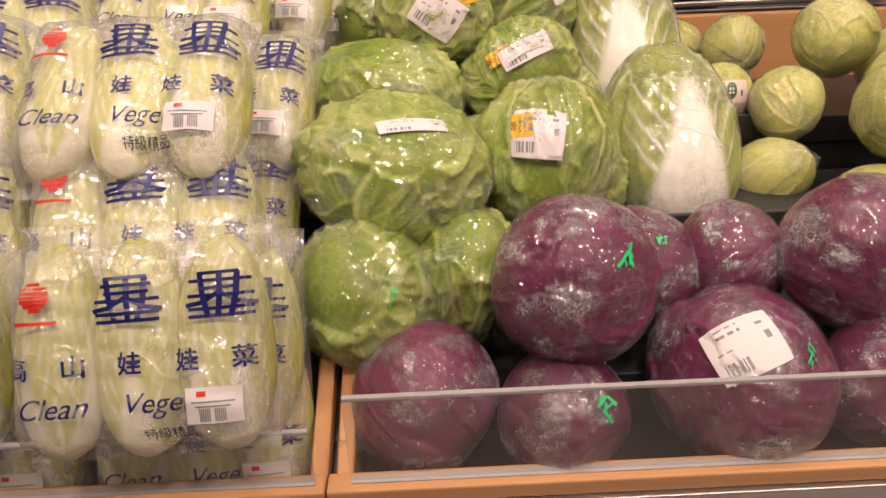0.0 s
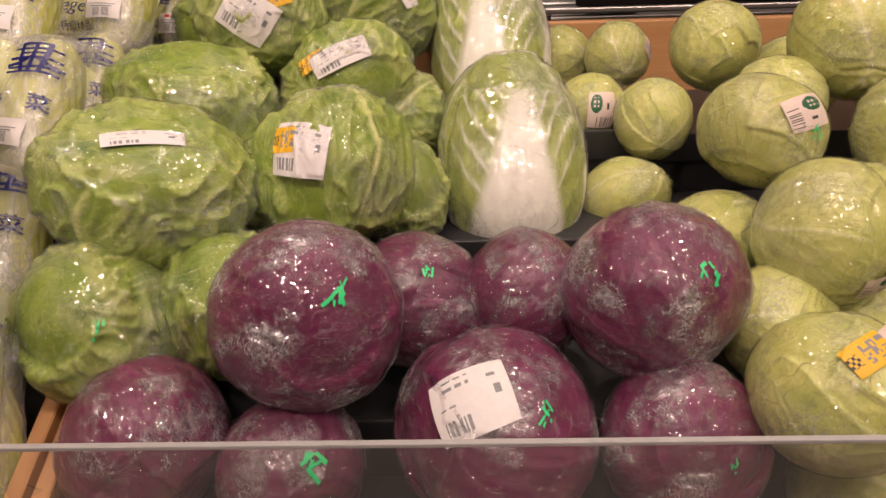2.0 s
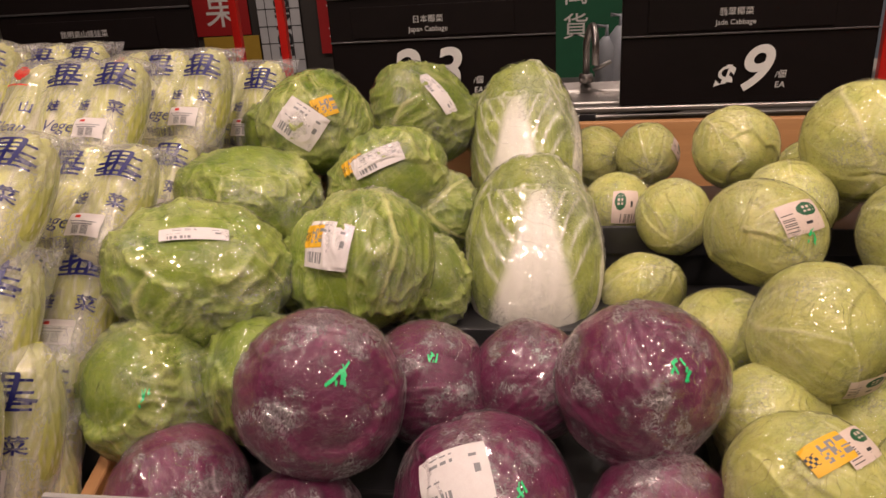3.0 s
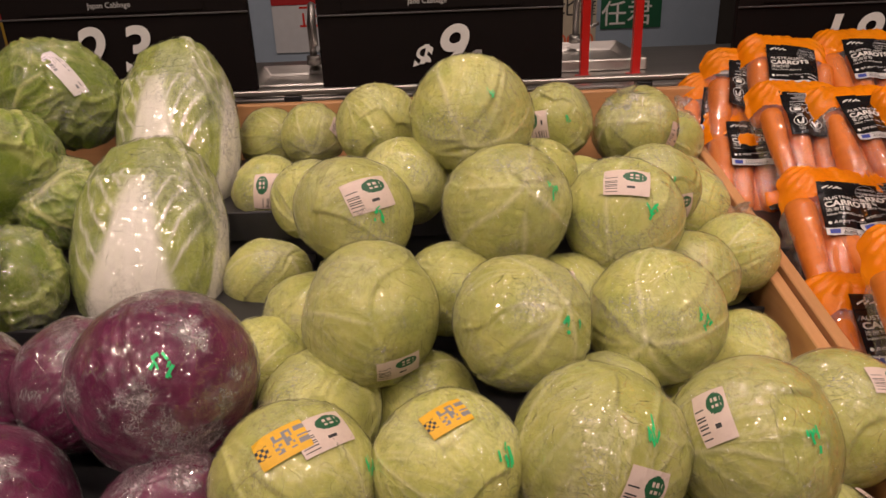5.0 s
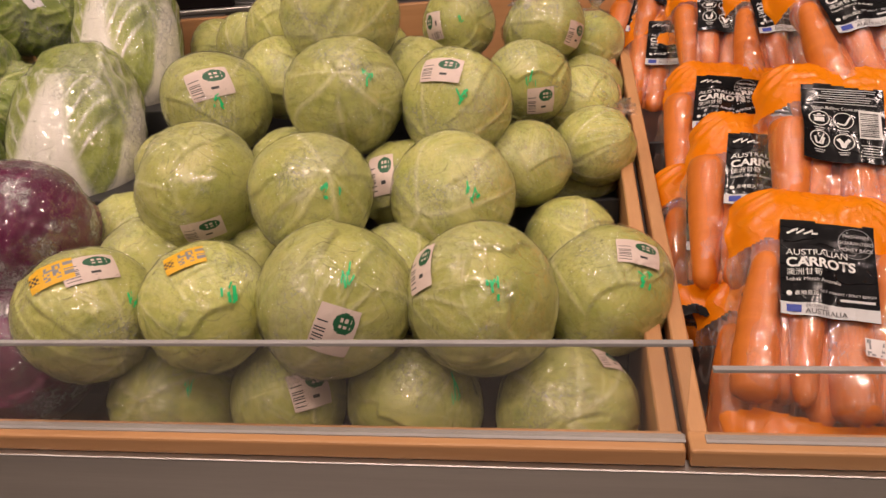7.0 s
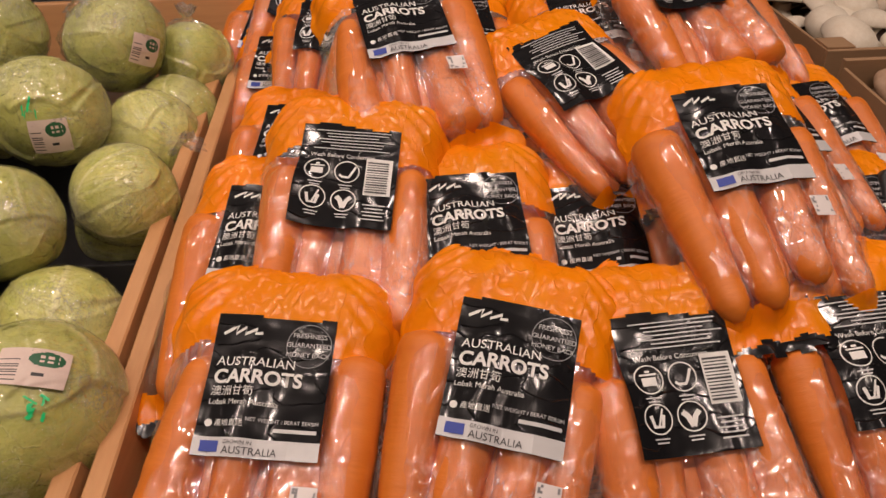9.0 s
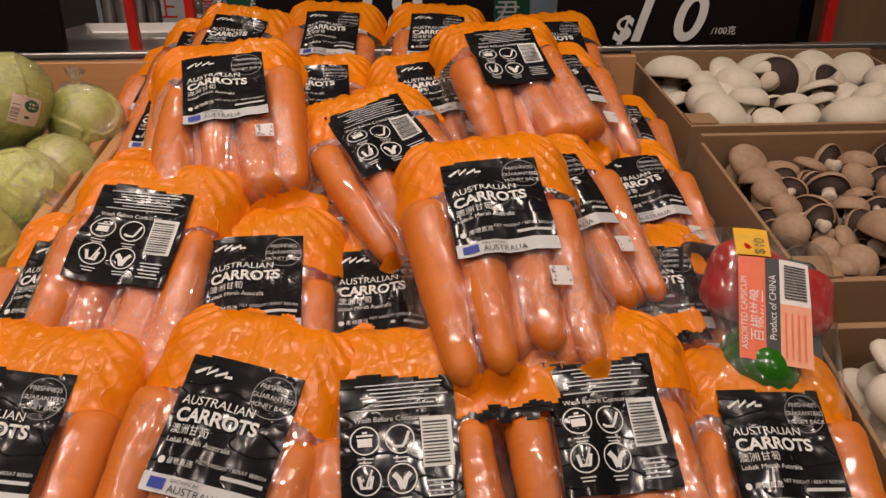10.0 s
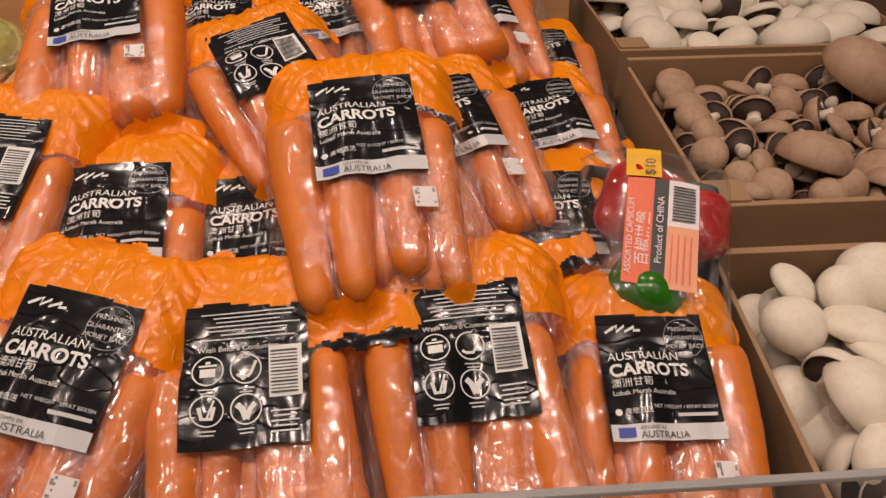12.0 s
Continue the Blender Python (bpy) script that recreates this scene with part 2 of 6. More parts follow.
M = {
    "jade": leaf_material("jade_leaf", (0.54, 0.535, 0.15), (0.37, 0.42, 0.082), (0.78, 0.75, 0.46), 0.4, 0.75, 0.10),
    "japan": leaf_material("japan_leaf", (0.225, 0.31, 0.026), (0.075, 0.155, 0.008), (0.62, 0.63, 0.25), 0.4, 0.85, 0.28),
    "red": leaf_material("red_leaf", (0.125, 0.006, 0.052), (0.036, 0.003, 0.018), (0.28, 0.04, 0.13), 0.33, 0.45, 0.10),
    "napa": leaf_material("napa_leaf", (0.34, 0.385, 0.085), (0.18, 0.245, 0.035), (0.82, 0.79, 0.70), 0.4, 1.0, 0.12),
    "baby": leaf_material("baby_leaf", (0.50, 0.49, 0.12), (0.36, 0.39, 0.065), (0.74, 0.70, 0.54), 0.45, 1.0, 0.12),
    "film": film_material("cling_film", 0.985, (0.99, 0.99, 0.99), 4.5, 0.30, 0.09, (1, 1, 1.8), 0.011, 0.16, 0.14, 0.22, 0.48),
    "film_red": film_material("crumpled_cling_film", 0.985, (0.99, 0.98, 0.99), 5.5, 0.70, 0.09, (1, 1.6, 1), 0.012, 0.12, 0.15, 0.62, 0.48),
    "bag_film": film_material("bag_film", 0.975, (1.0, 0.98, 0.96), 30, 0.26, 0.09, (2.2, 0.8, 1), 0.0045, 0.45, 0.14, 0.18),
    "pack_film": film_material("pack_film", 0.84, (0.99, 0.99, 0.97), 26, 0.25, 0.10, None, 0.006, 0.2, 0.15, 0.2),
    "wood": surface("beech_wood", (0.58, 0.31, 0.135), (0.47, 0.235, 0.095), 6, 0.42, 0, 0.2, 0.0006, 30, (0.6, 9, 9)),
    "wood_side": surface("beech_side", (0.58, 0.31, 0.135), (0.47, 0.235, 0.095), 6, 0.42, 0, 0.2, 0.0006, 30, (9, 0.6, 9)),
    "steel": surface("brushed_steel", (0.62, 0.60, 0.57), (0.52, 0.50, 0.48), 5, 0.42, 1.0, 0.08, 0.0004, 60, (0.3, 8, 8)),
    "black": plain("black_plastic", (0.018, 0.018, 0.02), 0.4),
    "tray": surface("tray_grey_metal", (0.07, 0.07, 0.075), (0.05, 0.05, 0.055), 8, 0.4, 0.6, 0.1, 0.0004),
    "board": surface("black_board", (0.006, 0.004, 0.004), (0.009, 0.006, 0.006), 4, 0.55, 0, 0.06, 0.0005),
    "slat": plain("slat_grey", (0.10, 0.095, 0.095), 0.4, 0.5),
    "chalk": surface("white_print", (0.80, 0.80, 0.77), (0.70, 0.70, 0.67), 40, 0.7),
    "print": plain("sign_print", (0.62, 0.62, 0.60), 0.6),
    "navy": plain("navy_print", (0.012, 0.014, 0.13), 0.35),
    "red_print": plain("red_print", (0.62, 0.03, 0.02), 0.4),
    "paper": surface("label_paper", (0.78, 0.74, 0.72), (0.72, 0.66, 0.64), 9, 0.5),
    "pink_paper": surface("pale_label_paper", (0.72, 0.60, 0.52), (0.66, 0.52, 0.46), 9, 0.5),
    "ink": plain("black_ink", (0.035, 0.035, 0.037), 0.5),
    "grey_ink": plain("grey_ink", (0.25, 0.25, 0.26), 0.5),
    "yellow": plain("yellow_label", (0.85, 0.48, 0.015), 0.5),
    "dark_green": plain("green_print", (0.015, 0.11, 0.045), 0.4),
    "mark": plain("ragged_green", (0.02, 0.62, 0.20), 0.3),
    "red_paint": surface("red_paint", (0.62, 0.02, 0.015), (0.52, 0.015, 0.012), 5, 0.3, 0, 0.05, 0.0004),
    "poster_red": surface("poster_red", (0.42, 0.018, 0.02), (0.34, 0.014, 0.016), 3, 0.5),
    "poster_green": surface("poster_green", (0.015, 0.13, 0.06), (0.012, 0.10, 0.048), 3, 0.5),
    "poster_white": surface("poster_white", (0.62, 0.64, 0.66), (0.54, 0.57, 0.6), 3, 0.5),
    "poster_cream": surface("poster_cream", (0.60, 0.53, 0.40), (0.52, 0.46, 0.34), 3, 0.5),
    "poster_blue": surface("pale_blue_wall", (0.36, 0.45, 0.55), (0.31, 0.40, 0.5), 2, 0.5),
    "gold": plain("gold_print", (0.72, 0.42, 0.05), 0.5),
    "yellow_tile": plain("yellow_tile", (0.52, 0.34, 0.05), 0.4),
    "card": surface("cardboard", (0.36, 0.22, 0.115), (0.30, 0.18, 0.09), 5, 0.8, 0, 0.15, 0.0006, 60, (1, 1, 6)),
    "card_in": surface("cardboard_inner", (0.30, 0.18, 0.095), (0.25, 0.145, 0.075), 5, 0.85, 0, 0.15, 0.0006, 60, (1, 1, 6)),
    "carrot": surface("carrot_skin", (0.70, 0.200, 0.020), (0.60, 0.150, 0.012), 16, 0.5, 0, 0.4, 0.0012, 60, (1, 4, 1)),
    "stem_green": plain("carrot_crown", (0.16, 0.17, 0.03), 0.6),
    "white_cap": surface("white_mushroom", (0.80, 0.74, 0.62), (0.70, 0.61, 0.47), 3, 0.6, 0, 0.25, 0.0008, 12),
    "brown_cap": surface("brown_mushroom", (0.46, 0.31, 0.20), (0.30, 0.18, 0.11), 3, 0.6, 0, 0.3, 0.0008, 14),
    "gill": surface("mushroom_gills", (0.10, 0.06, 0.045), (0.05, 0.03, 0.025), 9, 0.8, 0, 0.4, 0.0008, 30),
    "stalk": surface("mushroom_stalk", (0.72, 0.62, 0.50), (0.60, 0.48, 0.36), 4, 0.7, 0, 0.3, 0.0008, 16),
    "pepper_red": surface("red_pepper", (0.46, 0.012, 0.012), (0.36, 0.008, 0.008), 3, 0.16, 0, 0.08, 0.002),
    "pepper_green": surface("green_pepper", (0.035, 0.17, 0.012), (0.02, 0.11, 0.008), 3, 0.16, 0, 0.08, 0.002),
    "coral": plain("coral_label", (0.80, 0.16, 0.07), 0.5),
    "peach": plain("peach_label", (0.80, 0.36, 0.20), 0.5),
    "flag": plain("blue_print", (0.02, 0.05, 0.35), 0.5),
    "silver": surface("silver_print", (0.60, 0.60, 0.60), (0.52, 0.52, 0.52), 9, 0.35),
    "wall": surface("painted_wall", (0.14, 0.125, 0.11), (0.12, 0.105, 0.095), 1.5, 0.7),
    "dark_wall": surface("dark_panel", (0.05, 0.045, 0.04), (0.035, 0.03, 0.028), 1.5, 0.6),
    "ceiling": surface("ceiling_paint", (0.20, 0.19, 0.18), (0.17, 0.16, 0.15), 1.0, 0.8),
    "floor": surface("unseen_floor", (0.42, 0.39, 0.35), (0.36, 0.33, 0.30), 2.0, 0.35),
    "timber_wall": surface("brown_timber", (0.22, 0.13, 0.07), (0.17, 0.10, 0.05), 3, 0.5, 0, 0.15, 0.001, 20, (5, 5, 0.6)),
    "bottle": surface("white_bottle", (0.55, 0.60, 0.66), (0.48, 0.53, 0.6), 5, 0.3),
}


def orange_film():
    """Tinted orange film of the bag's head: crumpled, shiny, part see-through."""
    m, nt, p = nodes_of("orange_film")
    out = nt.nodes["Material Output"]
    n1 = noise_node(nt, 30, 3, 0.6)
    n2 = noise_node(nt, 7, 3, 0.6)
    col = blend(nt, ramp(nt, n2, 0.35, 0.7), (1.0, 0.265, 0.003), (1.0, 0.33, 0.005))
    nt.links.new(col, p.inputs["Base Color"])
    p.inputs["Roughness"].default_value = 0.22
    fold = creases(nt, 26, 0.03, (1.6, 1, 1), 1.5)
    bump(nt, p, total(nt, (n1, 1.0), (fold, 0.14)), 1.0, 0.003)
    tl = nt.nodes.new("ShaderNodeBsdfTranslucent")
    nt.links.new(col, tl.inputs[0])
    tr = nt.nodes.new("ShaderNodeBsdfTransparent")
    tr.inputs[0].default_value = (1.0, 0.42, 0.05, 1)
    a = nt.nodes.new("ShaderNodeMixShader")
    a.inputs[0].default_value = 0.2
    nt.links.new(p.outputs[0], a.inputs[1])
    nt.links.new(tl.outputs[0], a.inputs[2])
    b = nt.nodes.new("ShaderNodeMixShader")
    b.inputs[0].default_value = 0.10
    nt.links.new(a.outputs[0], b.inputs[1])
    nt.links.new(tr.outputs[0], b.inputs[2])
    nt.links.new(b.outputs[0], out.inputs[0])
    return m


def clear_acrylic():
    m, nt, p = nodes_of("clear_acrylic")
    out = nt.nodes["Material Output"]
    tr = nt.nodes.new("ShaderNodeBsdfTransparent")
    tr.inputs[0].default_value = (0.93, 0.92, 0.91, 1)
    gl = nt.nodes.new("ShaderNodeBsdfGlossy")
    gl.inputs["Roughness"].default_value = 0.12
    n1 = noise_node(nt, 5, 5, 0.7)
    haze = nt.nodes.new("ShaderNodeBsdfDiffuse")
    haze.inputs[0].default_value = (0.7, 0.66, 0.63, 1)
    a = nt.nodes.new("ShaderNodeMixShader")
    nt.links.new(grazing(nt, 0.03), a.inputs[0])
    nt.links.new(tr.outputs[0], a.inputs[1])
    nt.links.new(gl.outputs[0], a.inputs[2])
    k = nt.nodes.new("ShaderNodeMapRange")
    k.inputs["To Min"].default_value, k.inputs["To Max"].default_value = 0.015, 0.04
    nt.links.new(n1, k.inputs[0])
    b = nt.nodes.new("ShaderNodeMixShader")
    nt.links.new(k.outputs[0], b.inputs[0])
    nt.links.new(a.outputs[0], b.inputs[1])
    nt.links.new(haze.outputs[0], b.inputs[2])
    nt.links.new(b.outputs[0], out.inputs[0])
    return m


M["pepper_film"] = film_material("stretched_film", 0.985, (0.99, 0.99, 0.99), 30, 0.12, 0.08, None, 0.003, 0.2, 0.07, 0.08)
M["orange"] = orange_film()
M["acrylic"] = clear_acrylic()
M["acrylic_edge"] = surface("acrylic_edge", (0.40, 0.385, 0.37), (0.33, 0.32, 0.31), 20, 0.25, 0.0)
M["black_film"] = surface("black_film_print", (0.008, 0.008, 0.009), (0.012, 0.012, 0.013), 12, 0.16, 0, 0.5, 0.0010, 22)
fold_nt = M["black_film"].node_tree
bump(fold_nt, fold_nt.nodes["Principled BSDF"], total(fold_nt, (noise_node(fold_nt, 22, 2, 0.5), 1.0), (creases(fold_nt, 24, 0.022, (1, 1.7, 1), 1.0), 0.22)), 1.0, 0.0035)

fold_nt.nodes["Principled BSDF"].inputs["Specular IOR Level"].default_value = 0.45
M["board"].node_tree.nodes["Principled BSDF"].inputs["Specular IOR Level"].default_value = 0.15

# ---- mesh helpers ----


def mesh_object(name, bm, materials, parent=None, smooth=False):
    me = bpy.data.meshes.new(name)
    bm.to_mesh(me)
    bm.free()
    for m in materials if isinstance(materials, (list, tuple)) else [materials]:
        me.materials.append(m)
    if smooth:
        me.polygons.foreach_set("use_smooth", [True] * len(me.polygons))
    ob = new(name, me)
    ob.parent = parent
    return ob


def part(name, bm, material, parent, label="", smooth=False):
    ob = mesh_object(name, bm, material, parent, smooth)
    if label:
        ob["label"] = label
    return ob


def box_bm(lo, hi, bevel=0.0, bm=None):
    bm = bm or bmesh.new()
    r = bmesh.ops.create_cube(bm, size=1)
    lo, hi = Vector(lo), Vector(hi)
    for v in r["verts"]:
        v.co = Vector((lo[i] + (v.co[i] + 0.5) * (hi[i] - lo[i]) for i in range(3)))
    if bevel:
        edges = {e for v in r["verts"] for e in v.link_edges}
        bmesh.ops.bevel(bm, geom=list(edges), offset=bevel, segments=2, affect="EDGES", profile=0.5)
    return bm


def structure(name, lo, hi, mat, label, category="wall", bevel=0.0):
    return tagged(mesh_object(name, box_bm(lo, hi, bevel), mat), label, category, kind="structure")


def tube_bm(points, radius, seg=12, bm=None, taper=None):
    """A round bar along points."""
    bm = bm or bmesh.new()
    rings = []
    pts = [Vector(p) for p in points]
    side = Vector((1, 0, 0))
    for i, p in enumerate(pts):
        d = (pts[min(i + 1, len(pts) - 1)] - pts[max(i - 1, 0)]).normalized()
        u = side - side.dot(d) * d
        if u.length < 0.1:
            u = Vector((0, 1, 0)) - d.y * d
        u.normalize()
        w = d.cross(u)
        r = radius * (taper[i] if taper else 1)
        rings.append([bm.verts.new(p + r * (math.cos(a) * u + math.sin(a) * w)) for a in [2 * math.pi * k / seg for k in range(seg)]])
    for a, b in zip(rings, rings[1:]):
        for k in range(seg):
            bm.faces.new((a[k], a[(k + 1) % seg], b[(k + 1) % seg], b[k]))
    bm.faces.new(rings[0][::-1])
    bm.faces.new(rings[-1])
    return bm


def text_mesh(body, size, shear=0.0, bold=0.0, align="CENTER"):
    c = bpy.data.curves.new("text", "FONT")
    c.body, c.size, c.shear, c.offset = body, size, shear, bold
    c.align_x, c.align_y = align, "CENTER"
    ob = bpy.data.objects.new("text", c)
    scene.collection.objects.link(ob)
    me = bpy.data.meshes.new_from_object(ob.evaluated_get(bpy.context.evaluated_depsgraph_get()))
    bpy.data.objects.remove(ob)
    bpy.data.curves.remove(c)
    return me


def writing(name, body, size, mat, parent, m, shear=0.0, bold=0.0, align="CENTER", fold=None):
    me = text_mesh(body, size, shear, bold, align)
    me.materials.append(mat)
    me.transform(m)
    if fold:
        for v in me.vertices:
            v.co.z = fold(v.co.x, v.co.y) + 0.0012
    ob = new(name, me)
    ob.parent = parent
    return ob


UPRIGHT = pose(0, 0, 0, 90)


def waves(p, freq, count, seed):
    """Smooth random relief over points, about -1 to 1."""
    rng = np.random.RandomState(seed)
    out = np.zeros(len(p))
    for _ in range(count):
        k = rng.normal(size=3)
        k *= freq * rng.uniform(0.6, 1.4) / np.linalg.norm(k)
        out += np.sin(p @ k + rng.uniform(0, 6.28))
    return out / math.sqrt(count)


def step(x, a, b):
    t = np.clip((x - a) / (b - a), 0, 1)
    return t * t * (3 - 2 * t)


def ball(level):
    bm = bmesh.new()
    bmesh.ops.create_icosphere(bm, subdivisions=level, radius=1)
    me = bpy.data.meshes.new("ball")
    bm.to_mesh(me)
    bm.free()
    co = np.empty(len(me.vertices) * 3)
    me.vertices.foreach_get("co", co)
    return me, co.reshape(-1, 3)

# ---- the room ----
# Floor, ceiling and three walls are unseen; they close in and bounce light.
structure("floor", (-4.5, -4.5, -0.1), (6.5, 7.3, 0), M["floor"], "unseen pale floor, added to bounce light up", "floor")
structure("ceiling", (-4.5, -4.5, 3.2), (6.5, 7.3, 3.3), M["ceiling"], "unseen dark ceiling, added to close the room", "ceiling")
structure("wall_south", (-4.5, -4.6, 0), (6.5, -4.5, 3.2), M["wall"], "unseen plain wall closing the room behind the aisle")
structure("wall_west", (-4.6, -4.6, 0), (-4.5, 7.3, 3.2), M["wall"], "unseen plain wall closing the room at the aisle's end")
structure("wall_east", (6.5, -4.6, 0), (6.6, 7.3, 3.2), M["wall"], "unseen plain wall closing the room at the far end")
structure("wall_north", (-4.5, 7.2, 0), (6.5, 7.3, 3.2), M["dark_wall"], "dark wall behind the food counter")
structure("wall_panel", (2.98, 2.16, 0), (4.6, 2.22, 3.2), M["timber_wall"], "brown timber panel beside the counter")

# ---- the display table ----
DIV = (-0.125, 1.405, 2.40)
FRONT = 0.65
BACK = 1.72
table = tagged(new("display_table"), "long beech and steel produce display table with sloping bins", "display table")
part("front_panel", box_bm((-1.4, 0.625, 0.12), (3.6, 0.645, 0.849), 0.002), M["steel"], table, "brushed steel front panel")
part("plinth", box_bm((-1.38, 0.70, 0.0), (3.58, 1.7, 0.12)), M["black"], table, "black plinth")
part("body", box_bm((-1.38, 0.66, 0.12), (3.58, 1.72, 0.70)), M["black"], table, "black table body")
for a, b in zip((-1.4, -0.127, 1.408), (-0.129, 1.404, 3.6)):
    part("front_rail", box_bm((a, 0.632, 0.850), (b, 0.662, 0.872), 0.003), M["wood"], table, "oiled beech front rail")
part("back_board", box_bm((-1.4, BACK, 0.7), (2.37, BACK + 0.022, 1.145), 0.003), M["wood"], table, "oiled beech back board")
part("back_board", box_bm((2.372, BACK, 0.7), (3.6, BACK + 0.022, 0.935), 0.003), M["wood"], table)


def plank(x0, x1, ya, za, yb, zb, drop):
    """A divider board whose top edge runs up from the front to the back."""
    bm = box_bm((x0, 0, 0), (x1, 1, 1))
    for v in bm.verts:
        back, top = v.co.y > 0.5, v.co.z > 0.5
        v.co.y = yb if back else ya
        v.co.z = (zb if back else za) if top else 0.7
    bmesh.ops.bevel(bm, geom=bm.edges[:], offset=0.002, segments=1, affect="EDGES")
    return bm


def bin_floor(x0, x1, steps, mat):
    """Stepped tray: each step a tread and a lipped riser."""
    for (ya, yb, z) in steps:
        part("tray_step", box_bm((x0, ya + 0.005, 0.702), (x1, yb - 0.002, z), 0.003), mat, table, "dark display tray step")
        part("tray_lip", box_bm((x0, ya - 0.004, z - 0.04), (x1, ya + 0.0045, z + 0.012), 0.002), mat, table)


for x in DIV[:2]:
    top = (0.865, 1.07) if x > 0 else (0.865, 1.24)
    part("divider_board", plank(x - 0.024, x - 0.004, 0.66, top[0], BACK - 0.002, top[1], 0), M["wood_side"], table, "beech divider board")
    part("divider_board", plank(x + 0.006, x + 0.026, 0.66, top[0], BACK - 0.002, top[1], 0), M["wood_side"], table, "beech divider board")
    # Black fill put in for the shade between the two boards.
    part("divider_gap", plank(x - 0.004, x + 0.006, 0.67, top[0] - 0.03, BACK - 0.01, top[1] - 0.03, 0), M["black"], table, "black fill for the gap's shade")
bin_floor(-1.36, DIV[0] - 0.026, [(0.67, 0.78, 0.76), (0.78, 1.15, 0.86), (1.15, 1.42, 1.0), (1.42, 1.71, 1.06)], M["black"])
bin_floor(DIV[0] + 0.028, 0.66, [(0.67, 0.80, 0.80), (0.80, 1.08, 0.875), (1.08, 1.34, 0.96), (1.34, 1.71, 1.03)], M["tray"])
bin_floor(0.662, DIV[1] - 0.026, [(0.67, 0.93, 0.735), (0.93, 1.16, 0.82), (1.16, 1.40, 0.90), (1.40, 1.71, 1.0)], M["tray"])
bin_floor(DIV[1] + 0.028, 2.37, [(0.67, 0.95, 0.80), (0.95, 1.25, 0.86), (1.25, 1.71, 0.96)], M["black"])
bin_floor(2.372, 3.5, [(0.67, 1.0, 0.715), (1.0, 1.4, 0.82), (1.4, 1.71, 0.93)], M["black"])


def acrylic_guard(x0, x1, z1):
    g = tagged(new("acrylic_guard"), "clear acrylic guard panel along the bin's front", "guard panel")
    pane = part("pane", box_bm((x0, 0.646, 0.874), (x1, 0.652, z1 - 0.004), 0.0015), M["acrylic"], g, "clear scuffed acrylic")
    pane.visible_shadow = False
    part("top_edge", box_bm((x0, 0.6455, z1 - 0.0035), (x1, 0.6525, z1 + 0.001), 0.001), M["acrylic_edge"], g, "bright polished edge").visible_shadow = False
    part("foot_strip", box_bm((x0, 0.643, 0.872), (x1, 0.655, 0.8735)), M["acrylic_edge"], g)
    return g


acrylic_guard(-1.35, -0.14, 0.948)
acrylic_guard(-0.10, 1.405, 0.991)
acrylic_guard(1.425, 2.42, 0.961)
acrylic_guard(2.44, 3.5, 0.961)

# ---- cabbages ----


